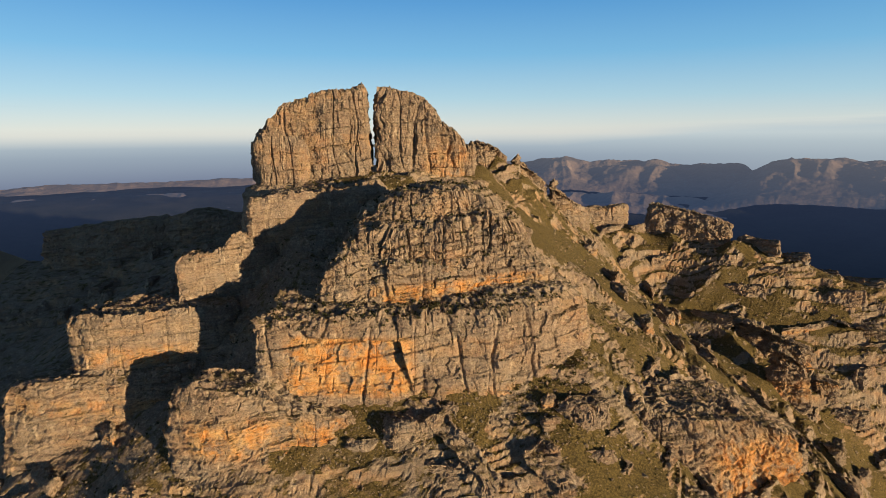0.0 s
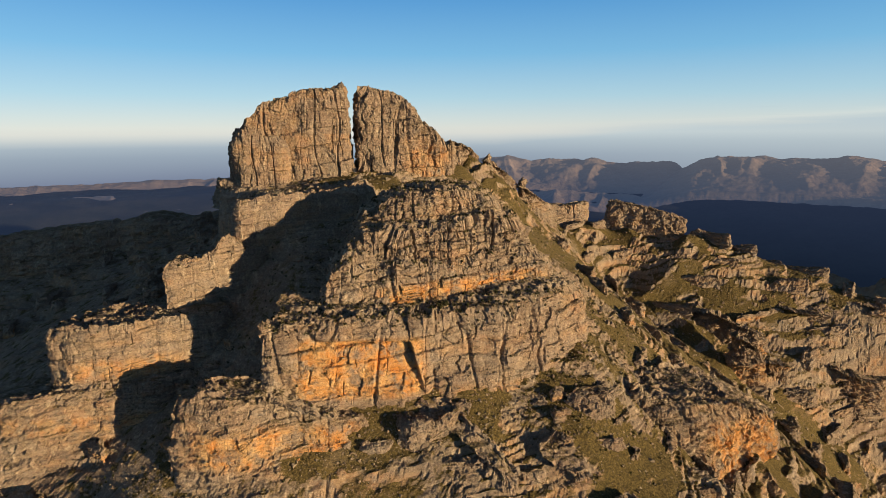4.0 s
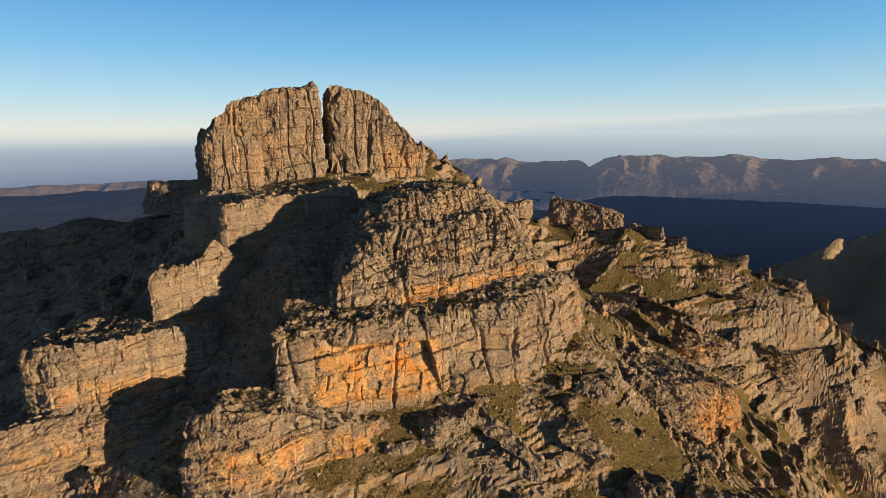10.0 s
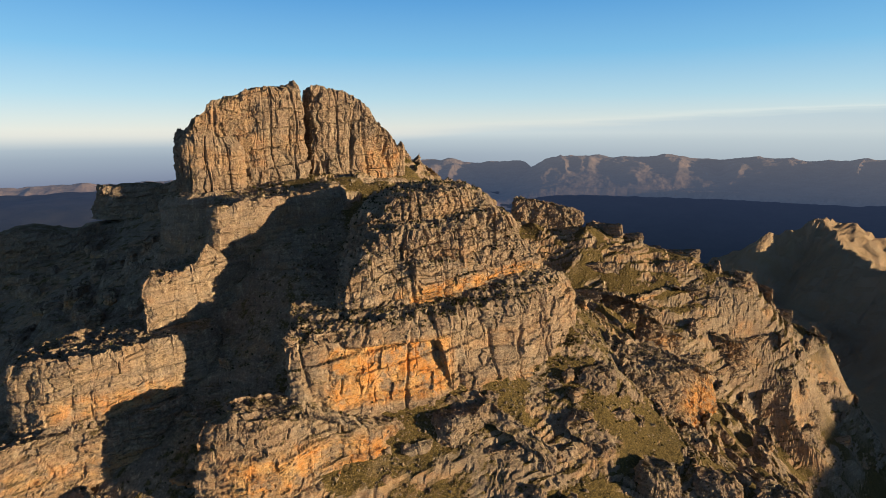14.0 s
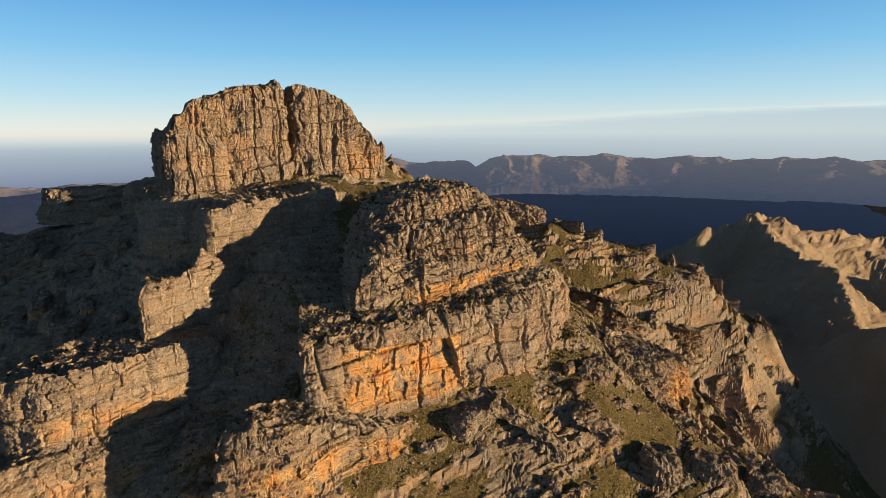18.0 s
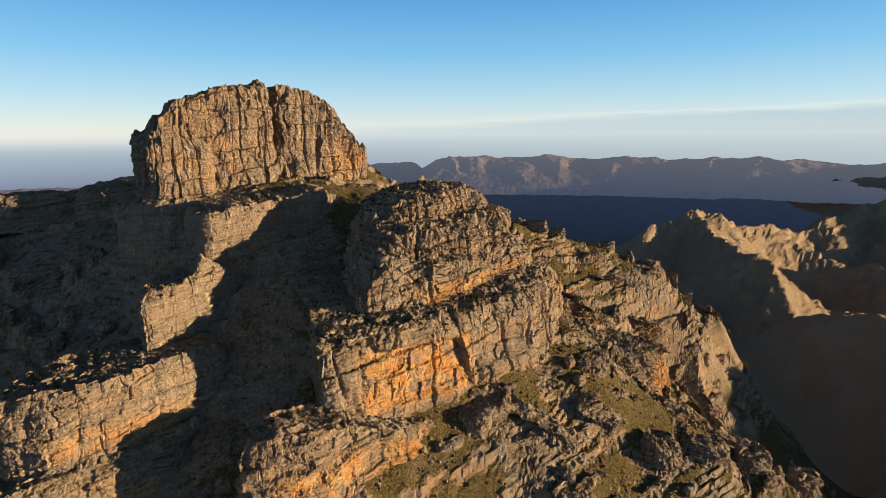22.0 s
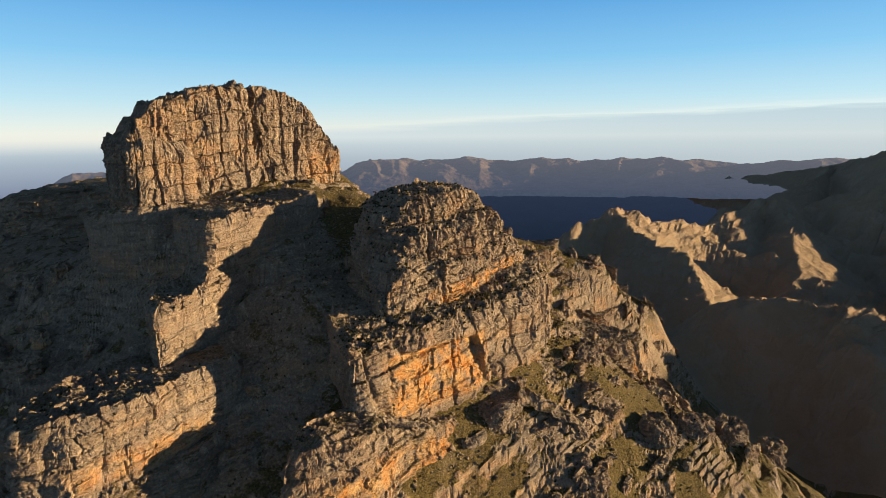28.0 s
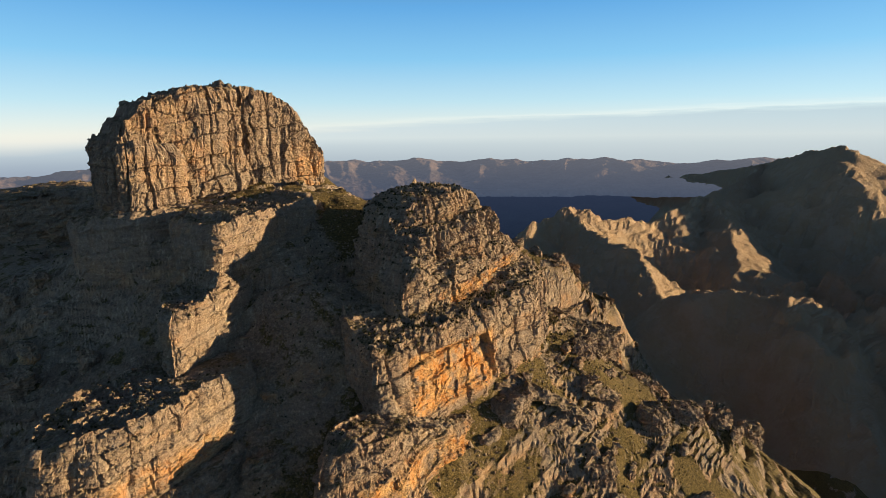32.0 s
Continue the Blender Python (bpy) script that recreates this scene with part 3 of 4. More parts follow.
def rock_mass(name, label, category, plan, top, base, mat=None, res=1.0, batter=0.06, bed=(7, 4.5, 1.3), small=(5.0, 1.9, 0.5), columns=(0, 9), rough=0.9, rust=None, hollow=None, rim=1.6, seed=1, group="", swell=3.4, lush=0.35):
    """A cliff or tower: a jointed wall round the plan (anticlockwise) from base to top, and the broken rock on top of it.
    top and base: heights, or functions of x and y. columns: depth and width of upright clefts."""
    mat = mat or CLIFF_ROCK
    topf = top if callable(top) else (lambda x, y: x * 0 + top)
    basef = base if callable(base) else (lambda x, y: x * 0 + base)
    p = rounded(plan)
    seg = np.hypot(*(np.roll(p, -1, 0) - p).T)
    at = np.concatenate([[0], np.cumsum(seg)])
    n = max(24, int(at[-1] / res))
    closed = np.vstack([p, p[:1]])
    # the sides away from the valley are built coarser
    fine = np.linspace(0, at[-1], 4 * n)
    gx, gy = np.gradient(np.interp(fine, at, closed[:, 0])), np.gradient(np.interp(fine, at, closed[:, 1]))
    away = -gx / (np.hypot(gx, gy) + 1e-9)
    grow = np.cumsum(np.where(away > 0.4, 0.3, 1.0))
    n = max(24, int(grow[-1] / 4))
    s = np.interp(np.linspace(0, grow[-1], n, endpoint=False), grow, fine)
    px, py = np.interp(s, at, closed[:, 0]), np.interp(s, at, closed[:, 1])
    a, c = (s + 3) % at[-1], (s - 3) % at[-1]
    tx, ty = np.interp(a, at, closed[:, 0]) - np.interp(c, at, closed[:, 0]), np.interp(a, at, closed[:, 1]) - np.interp(c, at, closed[:, 1])
    ln = np.hypot(tx, ty) + 1e-9
    nx, ny = ty / ln, -tx / ln
    cx, cy = p.mean(0)
    zt = topf(px, py) + rim * (0.7 * facets(s / 5.0, s * 0 + 0.5, seed + 3) + fbm(s / 12, s * 0, s * 0, 3, seed + 4))
    zb = basef(px, py)
    rows = max(6, int((zt - zb).max() / res))
    u = np.linspace(0, 1, rows)[:, None]
    Z = zb + u * (zt - zb)
    S = np.broadcast_to(s, Z.shape)
    PX, PY = np.broadcast_to(px, Z.shape), np.broadcast_to(py, Z.shape)
    zz = Z - 0.10 * PX + 0.05 * PY + 1.1 * fbm(S / 13, Z / 7, Z * 0, 3, seed + 60)
    lined = S
    S = S + 2.2 * fbm(S / 10, Z / 9, Z * 0, 3, seed + 61)
    # the wall steps back bed by bed, in jointed blocks
    course = bed_number(S, zz, bed[1] * 1.7, seed + 14)
    cf = course - np.floor(course)
    off = -batter * (Z - zb) - batter * bed[1] * 1.7 * (smooth(0.82, 0.97, cf) - cf)
    off = off + bed[2] * (0.5 * layers(S, zz, bed[1], 60, seed + 9) + 0.8 * blocks(S, zz, bed[0], bed[1], seed) + 0.45 * facets(S / bed[0], zz / bed[1], seed + 15, 0.3))
    off = off + small[2] * (0.6 * layers(S, zz, small[1], 22, seed + 10) + 0.5 * blocks(S, zz, small[0], small[1], seed + 1) + 0.6 * facets(S / small[0], zz / small[1] / 1.5, seed + 16, 0.2))
    off = off + rough * (0.9 * fbm(PX / 11, PY / 11, Z / 8, 4, seed + 2) + 0.2 * fbm(PX / 1.7, PY / 1.7, Z / 1.5, 2, seed + 22) + 0.18 * facets(S / 2.4, zz / 1.2, seed + 23, 0.3))
    off = off + swell * fbm(PX / 30, PY / 30, Z / 45, 2, seed + 12)
    if columns[0]:
        wob = lined + 2.5 * vnoise(S / 20, Z / 22, Z * 0, seed + 6)
        c = vnoise(wob / columns[1], Z / 75, Z * 0, seed + 7)
        off = off - columns[0] * np.clip(1 - np.abs(c) / 0.12, 0, 1) + 0.35 * columns[0] * vnoise(wob / columns[1] / 1.6, Z / 50, Z * 0, seed + 8)
        c2 = vnoise(wob / columns[1] * 2.7, Z / 30, Z * 0, seed + 27)
        off = off - 0.35 * columns[0] * np.clip(1 - np.abs(c2) / 0.15, 0, 1)
    off = off - 1.8 * smooth(0.93, 1.0, u)
    if hollow:
        off = off - hollow(PX, PY, Z)
    X, Y = PX + nx * off, PY + ny * off
    thing = new(name)
    thing.location = (cx, cy, float(zb.min()))
    tagged(thing, label, category, group)
    here = np.array([cx, cy, float(zb.min())])
    wall = mesh_object("cliff_face", np.stack([X, Y, Z], -1).reshape(-1, 3) - here, grid_faces(rows, n, True), mat, thing)
    stain = 0.25 * smooth(0.15, 0.6, fbm(PX / 30, PY / 30, Z / 14, 3, seed + 40))
    if rust:
        stain = np.maximum(stain, rust(PX, PY, Z))
    set_rust(wall, stain.ravel())
    # broken rock on top
    rings = max(5, int(np.hypot(X[-1] - cx, Y[-1] - cy).mean() / (res * 1.9)))
    v = np.linspace(0, 1, rings)[:, None] ** 0.9
    inner = smooth(0.02, 0.2, v)
    RX, RY = X[-1] * (1 - inner) + (px - 2.0 * nx) * inner, Y[-1] * (1 - inner) + (py - 2.0 * ny) * inner
    CX, CY = RX + v * (cx - RX), RY + v * (cy - RY)
    crag = topf(CX, CY) + 1.2 * fbm(CX / 9, CY / 9, CX * 0, 4, seed + 50) * rough + 0.45 * facets(CX / 5.5, CY / 4.5, seed + 51) + 0.75 * facets(CX / 2.4, CY / 2.2, seed + 52)
    q = crag / 3.4
    crag = crag + 0.6 * ((np.floor(q) + smooth(0.45, 0.8, q - np.floor(q))) * 3.4 - crag)
    blend = smooth(0, 0.06, v)
    CZ = Z[-1] * (1 - blend) + crag * blend
    cap = mesh_object("rocky_top", np.stack([CX, CY, CZ], -1).reshape(-1, 3) - here, grid_faces(rings, n, True), mat, thing)
    set_rust(cap, np.zeros(CX.size))
    set_value(cap, "turf", np.full(CX.size, lush))
    return thing


def bump_top(*knots):
    """A top that follows height against x, flat in between."""
    xs, zs = zip(*knots)
    return lambda x, y: np.interp(x, xs, zs)


def build_towers():
    left_top = lambda x, y: np.interp(x, (-174, -171, -164, -162, -151, -149, -139, -137, -124, -108, -72, -50), (288, 294, 296, 302, 306, 312, 317, 323, 328, 335, 340, 339)) - 0.05 * np.abs(y - 515)
    rock_mass("split_rock_tower", "tall grey-brown sandstone tower beside a narrow cleft", "rock tower",
              [(-162, 502), (-161, 490), (-150, 478), (-124, 480), (-96, 480), (-74, 484), (-63, 487), (-65, 500), (-66, 536), (-90, 546), (-124, 540), (-152, 516)],
              left_top, 236, TOWER_ROCK, 0.62, 0.025, (12, 17, 1.7), (6, 8, 0.7), (2.2, 15), 1.5, rim=2.8, seed=11)
    right_top = lambda x, y: np.interp(x, (-62, -48, -34, -17, -8, 0, 10, 20, 34), (337, 340, 337, 331, 322, 309, 304, 292, 280)) - 0.05 * np.abs(y - 525)
    rock_mass("split_rock_tower", "grey-brown sandstone tower with a stepped shoulder beside a cleft", "rock tower",
              [(-61, 503), (-54, 497), (-30, 496), (0, 502), (20, 510), (30, 524), (22, 552), (-20, 560), (-58, 548), (-61, 535)],
              right_top, 236, TOWER_ROCK, 0.62, 0.025, (12, 17, 1.7), (6, 8, 0.7), (2.2, 14), 1.5, rim=2.8, seed=12,
              rust=lambda x, y, z: smooth(-25, -8, x) * (1 - smooth(283, 296, z)) * 0.5)
    rock_mass("tower_apron", "sunlit sandstone slab leaning against the tower foot", "rock slab",
              [(-163, 498), (-166, 484), (-155, 464), (-135, 466), (-117, 472), (-114, 486), (-136, 504)],
              bump_top((-172, 289), (-160, 297), (-140, 300), (-114, 296)), 240, TOWER_ROCK, 0.62, 0.03, (11, 15, 1.5), (6, 7, 0.6), (2.4, 13), 1.3, rim=2.0, seed=18)
    rock_mass("rock_pillar", "slender sandstone pillar leaning on the tower shoulder", "rock pillar",
              [(18, 520), (24, 515), (32, 519), (33, 530), (24, 534), (17, 530)], 291, 250, TOWER_ROCK, 0.8, 0.05, (6, 8, 0.7), seed=13, columns=(1.5, 6))
    for label, plan, knots, low, k in (
            ("broken sandstone shoulder stepping down from the towers", [(22, 616), (32, 602), (54, 606), (75, 622), (80, 640), (57, 656), (28, 646)], ((22, 289), (40, 291), (59, 284), (80, 266)), 232, 15),
            ("bedded sandstone shoulder below the towers", [(66, 634), (75, 618), (100, 625), (123, 645), (130, 666), (105, 682), (73, 666)], ((66, 275), (82, 267), (103, 256), (128, 238)), 206, 16),
            ("low layered sandstone shoulder on the ridge", [(112, 659), (123, 641), (148, 650), (178, 677), (187, 709), (160, 730), (123, 702)], ((112, 246), (132, 235), (157, 218), (185, 204)), 172, 17)):
        rock_mass("shoulder_crag", label, "crag", plan, bump_top(*knots), low, CLIFF_ROCK, 0.9, 0.2, (9, 5, 1.6), (4.5, 2.2, 0.7), (1.4, 14), 1.0, rim=2.4, seed=k, group="shoulder of the towers")
    rock_mass("tower_plinth", "shaded grey cliff under the towers", "cliff",
              [(-181, 497), (-174, 478), (-161, 462), (-146, 456), (-118, 456), (-70, 466), (0, 480), (36, 498), (50, 535), (10, 575), (-80, 575), (-140, 556), (-177, 520)],
              bump_top((-186, 250), (-165, 257), (-60, 262), (10, 262), (50, 256)), lambda x, y: np.interp(x, (-180, -120, 0, 50), (196, 200, 236, 236)), CLIFF_ROCK, 1.0, 0.03, (16, 12, 0.7), (9, 4, 0.3), (1.2, 26), 0.45, seed=14)


def build_buttress():
    rock_mass("buttress_tier", "pale square-cut sandstone cliff with level beds", "cliff",
              [(-142, 392), (-120, 395), (-104, 398), (-76, 411), (-56, 418), (-40, 440), (-60, 468), (-130, 466), (-146, 430)],
              bump_top((-142, 255), (-106, 259), (-76, 260), (-56, 266), (-40, 260)), lambda x, y: np.interp(x, (-146, -120, -60), (205, 200, 214)), CLIFF_ROCK, 0.55, 0.02, (12, 6, 0.8), (7, 2.0, 0.35), (0.8, 14), 0.5, seed=21)
    rock_mass("buttress_tier", "pale sandstone cliff step above a rubble ledge", "cliff",
              [(-180, 362), (-174, 359), (-150, 373), (-138, 379), (-118, 386), (-120, 410), (-160, 412), (-178, 385)],
              bump_top((-180, 218), (-172, 221), (-150, 223), (-143, 233), (-132, 224)), lambda x, y: np.interp(x, (-180, -120), (176, 188)), CLIFF_ROCK, 0.5, 0.03, (10, 5, 0.9), (6, 2.0, 0.4), (0.8, 12), 0.6, seed=22)
    rock_mass("buttress_tier", "broad sandstone cliff with a stony flat top", "cliff",
              [(-246, 347), (-241, 336), (-218, 327), (-190, 327), (-163, 341), (-140, 348), (-132, 366), (-150, 392), (-200, 392), (-232, 372)],
              bump_top((-250, 186), (-215, 189), (-165, 191), (-132, 190)), lambda x, y: np.interp(x, (-243, -132), (132, 145)), CLIFF_ROCK, 0.5, 0.05, (12, 6, 1.1), (7, 2.2, 0.45), (1.0, 14), 0.8, seed=23,
              rust=lambda x, y, z: 0.7 * box(158, 170, 3)(z) * box(-225, -165, 8)(x))
    rock_mass("buttress_tier", "layered sandstone cliff foot with stepped ledges", "cliff",
              [(-300, 332), (-262, 318), (-236, 318), (-196, 320), (-165, 326), (-146, 336), (-150, 372), (-220, 384), (-290, 372)],
              bump_top((-300, 138), (-250, 150), (-196, 156), (-146, 158)), lambda x, y: np.interp(x, (-300, -146), (60, 118)), CLIFF_ROCK, 0.75, 0.16, (10, 5, 1.3), (7, 1.8, 0.6), seed=24,
              rust=lambda x, y, z: 0.6 * box(128, 138, 3)(z))


def build_prow():
    wall = dict(mat=CLIFF_ROCK, res=0.5)
    rock_mass("upper_prow", "sandstone cliff step with an orange band at its foot", "cliff",
              [(-77, 318), (-62, 313), (-44, 316), (-30, 311), (-5, 316), (12, 318), (25, 324), (52, 328), (71, 336), (69, 362), (50, 392), (0, 400), (-44, 392), (-64, 372), (-68, 350)],
              lambda x, y: np.interp(x, (-77, -68, -58, -40, 0, 30, 50, 71), (214, 226, 234, 229, 226, 230, 228, 214)) + np.clip((y - 320) * 0.2, -2, 6), lambda x, y: np.interp(x, (-74, 0, 67), (198, 196, 198)), batter=0.08, bed=(12, 5.5, 1.5), small=(5, 2.2, 0.55), columns=(1.7, 17), rough=0.9, rim=2.6, seed=31,
              rust=lambda x, y, z: 1.1 * box(203, 215, 3)(z - 0.05 * x) * box(-42, 62, 10)(x), **wall)
    rock_mass("upper_prow", "ragged sandstone step of upright blocks and clefts", "cliff",
              [(-66, 334), (-56, 320), (-42, 322), (-30, 317), (-12, 324), (4, 321), (22, 331), (40, 331), (56, 341), (60, 352), (54, 376), (20, 394), (-40, 390), (-62, 366)],
              lambda x, y: np.interp(x, (-66, -52, -36, -8, 22, 42, 60), (234, 242, 246, 246, 250, 246, 234)) + np.clip((y - 326) * 0.2, -2, 6), 210, batter=0.10, bed=(10, 5.2, 1.6), small=(4, 2.0, 0.7), columns=(3.0, 11), rough=1.0, rim=3.4, seed=36, **wall)
    rock_mass("prow_crown", "broken rock crown dotted with dark shrubs", "cliff",
              [(-60, 356), (-48, 342), (-28, 338), (-6, 335), (14, 338), (32, 342), (44, 352), (42, 374), (10, 390), (-40, 386), (-58, 370)],
              lambda x, y: np.interp(x, (-60, -44, -28, 0, 16, 30, 44), (246, 254, 261, 265, 265, 259, 248)) + np.clip((y - 342) * 0.25, -3, 4), 230, batter=0.16, bed=(9, 4.6, 1.6), small=(3.6, 1.9, 0.7), columns=(1.6, 12), rough=1.1, rim=2.6, seed=37, **wall)
    alcove = lambda x, y, z: (2 + 6 * smooth(156, 186, z)) * np.clip((x + 92) / 68, 0, 1) * box(158, 188, 1.5)(z + 0.03 * (x + 50)) * box(-92, -22, 1.0)(x + 0.25 * (z - 175))
    rock_mass("lower_prow", "massive sandstone cliff with an orange overhung alcove", "cliff",
              [(-110, 304), (-106, 294), (-80, 292), (-50, 291), (-20, 291), (10, 292), (40, 299), (66, 310), (88, 322), (94, 336), (84, 372), (40, 396), (-40, 392), (-84, 362), (-100, 335)],
              lambda x, y: np.interp(x, (-110, -60, 0, 60, 94), (197, 202, 203, 206, 196)) + np.clip((y - 303) * 0.25, -4, 7), lambda x, y: np.interp(x, (-110, -40, 10, 94), (156, 142, 142, 152)), CLIFF_ROCK, 0.6, 0.04, (13, 9, 1.4), (6, 3, 0.45), (1.9, 19), 0.8, seed=32,
              rust=lambda x, y, z: np.maximum(1.4 * box(157, 189, 3)(z) * box(-88, -18, 6)(x), 0.5 * box(150, 160, 4)(z) * box(-20, 95, 10)(x)), hollow=alcove, rim=2.2)
    rock_mass("cliff_band", "long low sandstone band with orange stains under a grassy ledge", "cliff",
              [(-160, 286), (-150, 276), (-136, 272), (-100, 271), (-70, 272), (-48, 278), (-38, 290), (-60, 308), (-110, 312), (-148, 306)],
              bump_top((-160, 160), (-136, 169), (-100, 165), (-70, 152), (-40, 145)), lambda x, y: np.interp(x, (-160, -40), (88, 108)), CLIFF_ROCK, 0.6, 0.12, (12, 5, 1.3), (7, 2.0, 0.5), (0.8, 14), 0.8, seed=33,
              rust=lambda x, y, z: box(128, 148, 4)(z) * box(-140, -52, 10)(x))
    rock_mass("rock_outcrop", "square sandstone block jutting from the slope", "rock outcrop",
              [(-34, 276), (-30, 270), (-12, 270), (2, 276), (4, 288), (-20, 294), (-34, 288)],
              bump_top((-34, 148), (0, 151)), 120, CLIFF_ROCK, 0.6, 0.08, (5, 3, 1.0), (2, 1.3, 0.5), seed=34)
    rock_mass("east_crag", "long stepped crag with an orange nose above a steep grassy gully", "cliff",
              [(98, 302), (104, 288), (128, 282), (152, 284), (178, 294), (206, 310), (234, 324), (252, 340), (252, 358), (232, 382), (180, 376), (130, 350), (102, 324)],
              bump_top((98, 152), (120, 142), (157, 139), (178, 134), (205, 121), (246, 99)), lambda x, y: np.interp(x, (98, 158, 210, 250), (108, 76, 50, 22)), CLIFF_ROCK, 0.6, 0.22, (10, 5, 1.7), (5, 2.0, 0.7), (1.6, 17), 0.9, seed=35, rim=2.4,
              rust=lambda x, y, z: 1.2 * box(72, 118, 9)(z + 0.25 * (x - 180)) * smooth(145, 175, x))


def build_outcrops():
    """Ribs of bedded rock that stand out of the grassy slope."""
    by_y = lambda y0, z0, y1, z1: (lambda x, y: np.interp(y, (y0, y1), (z0, z1)))
    for i, (plan, top, low) in enumerate((
            ([(-24, 290), (-18, 280), (-2, 267), (10, 253), (22, 245), (31, 252), (18, 270), (4, 284), (-10, 294)], by_y(246, 127, 290, 155), 20),
            ([(34, 266), (40, 254), (58, 246), (70, 250), (66, 264), (50, 274)], by_y(246, 126, 272, 141), 18),
            ([(98, 226), (104, 214), (120, 210), (128, 218), (118, 232), (104, 234)], by_y(210, 111, 232, 114), 20),
            ([(58, 286), (70, 277), (92, 277), (97, 288), (80, 296)], by_y(276, 154, 296, 158), 18),
            ([(66, 232), (74, 221), (90, 221), (97, 234), (84, 246), (70, 244)], by_y(221, 117, 246, 122), 20),
            ([(132, 214), (140, 203), (156, 201), (162, 214), (146, 225)], by_y(202, 99, 224, 103), 20),
            ([(-8, 238), (4, 226), (20, 224), (24, 234), (8, 244)], by_y(224, 108, 244, 115), 20),
            ([(118, 262), (126, 252), (142, 252), (146, 264), (130, 272)], by_y(252, 108, 272, 116), 20),
            ([(178, 200), (186, 188), (204, 186), (208, 198), (194, 208)], by_y(186, 70, 208, 76), 20))):
        rock_mass("rock_outcrop", "bedded sandstone rib standing out of the grassy slope", "rock outcrop", plan, top, lambda x, y, t=top, d=low: t(x, y) - d, CLIFF_ROCK, 0.5, 0.12, (6, 3.4, 1.2), (3.2, 1.5, 0.5), (1.2, 7), 0.8, rim=1.4, seed=60 + i, group="outcrops on the slope")


def build_ledges():
    """Short bedded cliffs that break out of the slopes, lying along the contours."""
    rng = random.Random(31)
    drop = Dropper()
    smooth_z = lambda x, y: float(spot_surface(np.array([x]), np.array([y]))[0])
    kept = []
    words = ("bedded sandstone ledge breaking out of the grassy slope", "low layered sandstone cliff with a stony top", "stepped sandstone outcrop above brown turf")
    # x and y range of the slope, tries, length, height of the step, fineness
    for x0, x1, y0, y1, tries, l0, l1, h0, h1, res in (
            (150, 300, 430, 790, 100, 26, 70, 6, 12, 1.15), (260, 620, 590, 790, 90, 30, 80, 7, 14, 1.5), (370, 745, 480, 620, 190, 20, 56, 8, 17, 1.1), (130, 330, 230, 470, 80, 16, 40, 5, 11, 0.9), (-70, 200, 190, 300, 60, 8, 26, 3, 8, 0.65),
            (-320, -190, 400, 640, 60, 16, 50, 6, 14, 1.2), (-330, -150, 225, 330, 36, 12, 40, 5, 10, 0.9), (-165, -70, 320, 400, 26, 6, 16, 2, 5, 0.7), (-480, -200, 640, 830, 40, 24, 70, 8, 16, 2.0)):
        for _ in range(tries):
            x, y = rng.uniform(x0, x1), rng.uniform(y0, y1)
            long, tall = rng.uniform(l0, l1), rng.uniform(h0, h1)
            turn = rng.gauss(0, 0.25)
            gx, gy = (smooth_z(x + 8, y) - smooth_z(x - 8, y)) / 16, (smooth_z(x, y + 8) - smooth_z(x, y - 8)) / 16
            fall = math.hypot(gx, gy)
            if fall < 0.22 or any(math.hypot(x - a, y - b) < 0.36 * (long + c) for a, b, c in kept):
                continue
            place, _n = drop(x, y)
            if place is None or drop.met != "mountain_ground":
                continue
            z = place.z
            deep = min(max(tall / fall, 5.0), 0.6 * long, 16.0)
            turn += math.atan2(gy, gx) + math.pi / 2
            ux, uy = math.cos(turn), math.sin(turn)
            k = 11
            plan = []
            for i in range(k):
                a = 2 * math.pi * i / k
                r = rng.uniform(0.72, 1.15)
                p, q = 0.5 * long * r * math.copysign(abs(math.cos(a)) ** 0.7, math.cos(a)), 0.5 * deep * r * math.copysign(abs(math.sin(a)) ** 0.7, math.sin(a))
                plan.append((x + ux * p - uy * q, y + uy * p + ux * q))
            cap = z + 0.55 * tall + rng.uniform(0, 1.5)
            top = lambda X, Y, c=cap, ox=x, oy=y: c + 0.10 * (X - ox) - 0.05 * (Y - oy)
            low = lambda X, Y, t=top, d=tall + 5 + 0.5 * fall * deep: t(X, Y) - d
            red = rng.random() < 0.25
            rock_mass("rock_ledge", words[rng.randrange(3)], "rock ledge", plan, top, low, CLIFF_ROCK, res, 0.08, (9, 3.2, 1.3), (4.5, 1.5, 0.4), (1.0, 12), 0.5, rust=(lambda X, Y, Z, c=cap, d=tall: 0.75 * box(c - 0.9 * d, c - 0.4 * d, 1.5)(Z)) if red else None, rim=1.0, seed=200 + len(kept), group="bedded ledges", swell=1.6)
            kept.append((x, y, long))


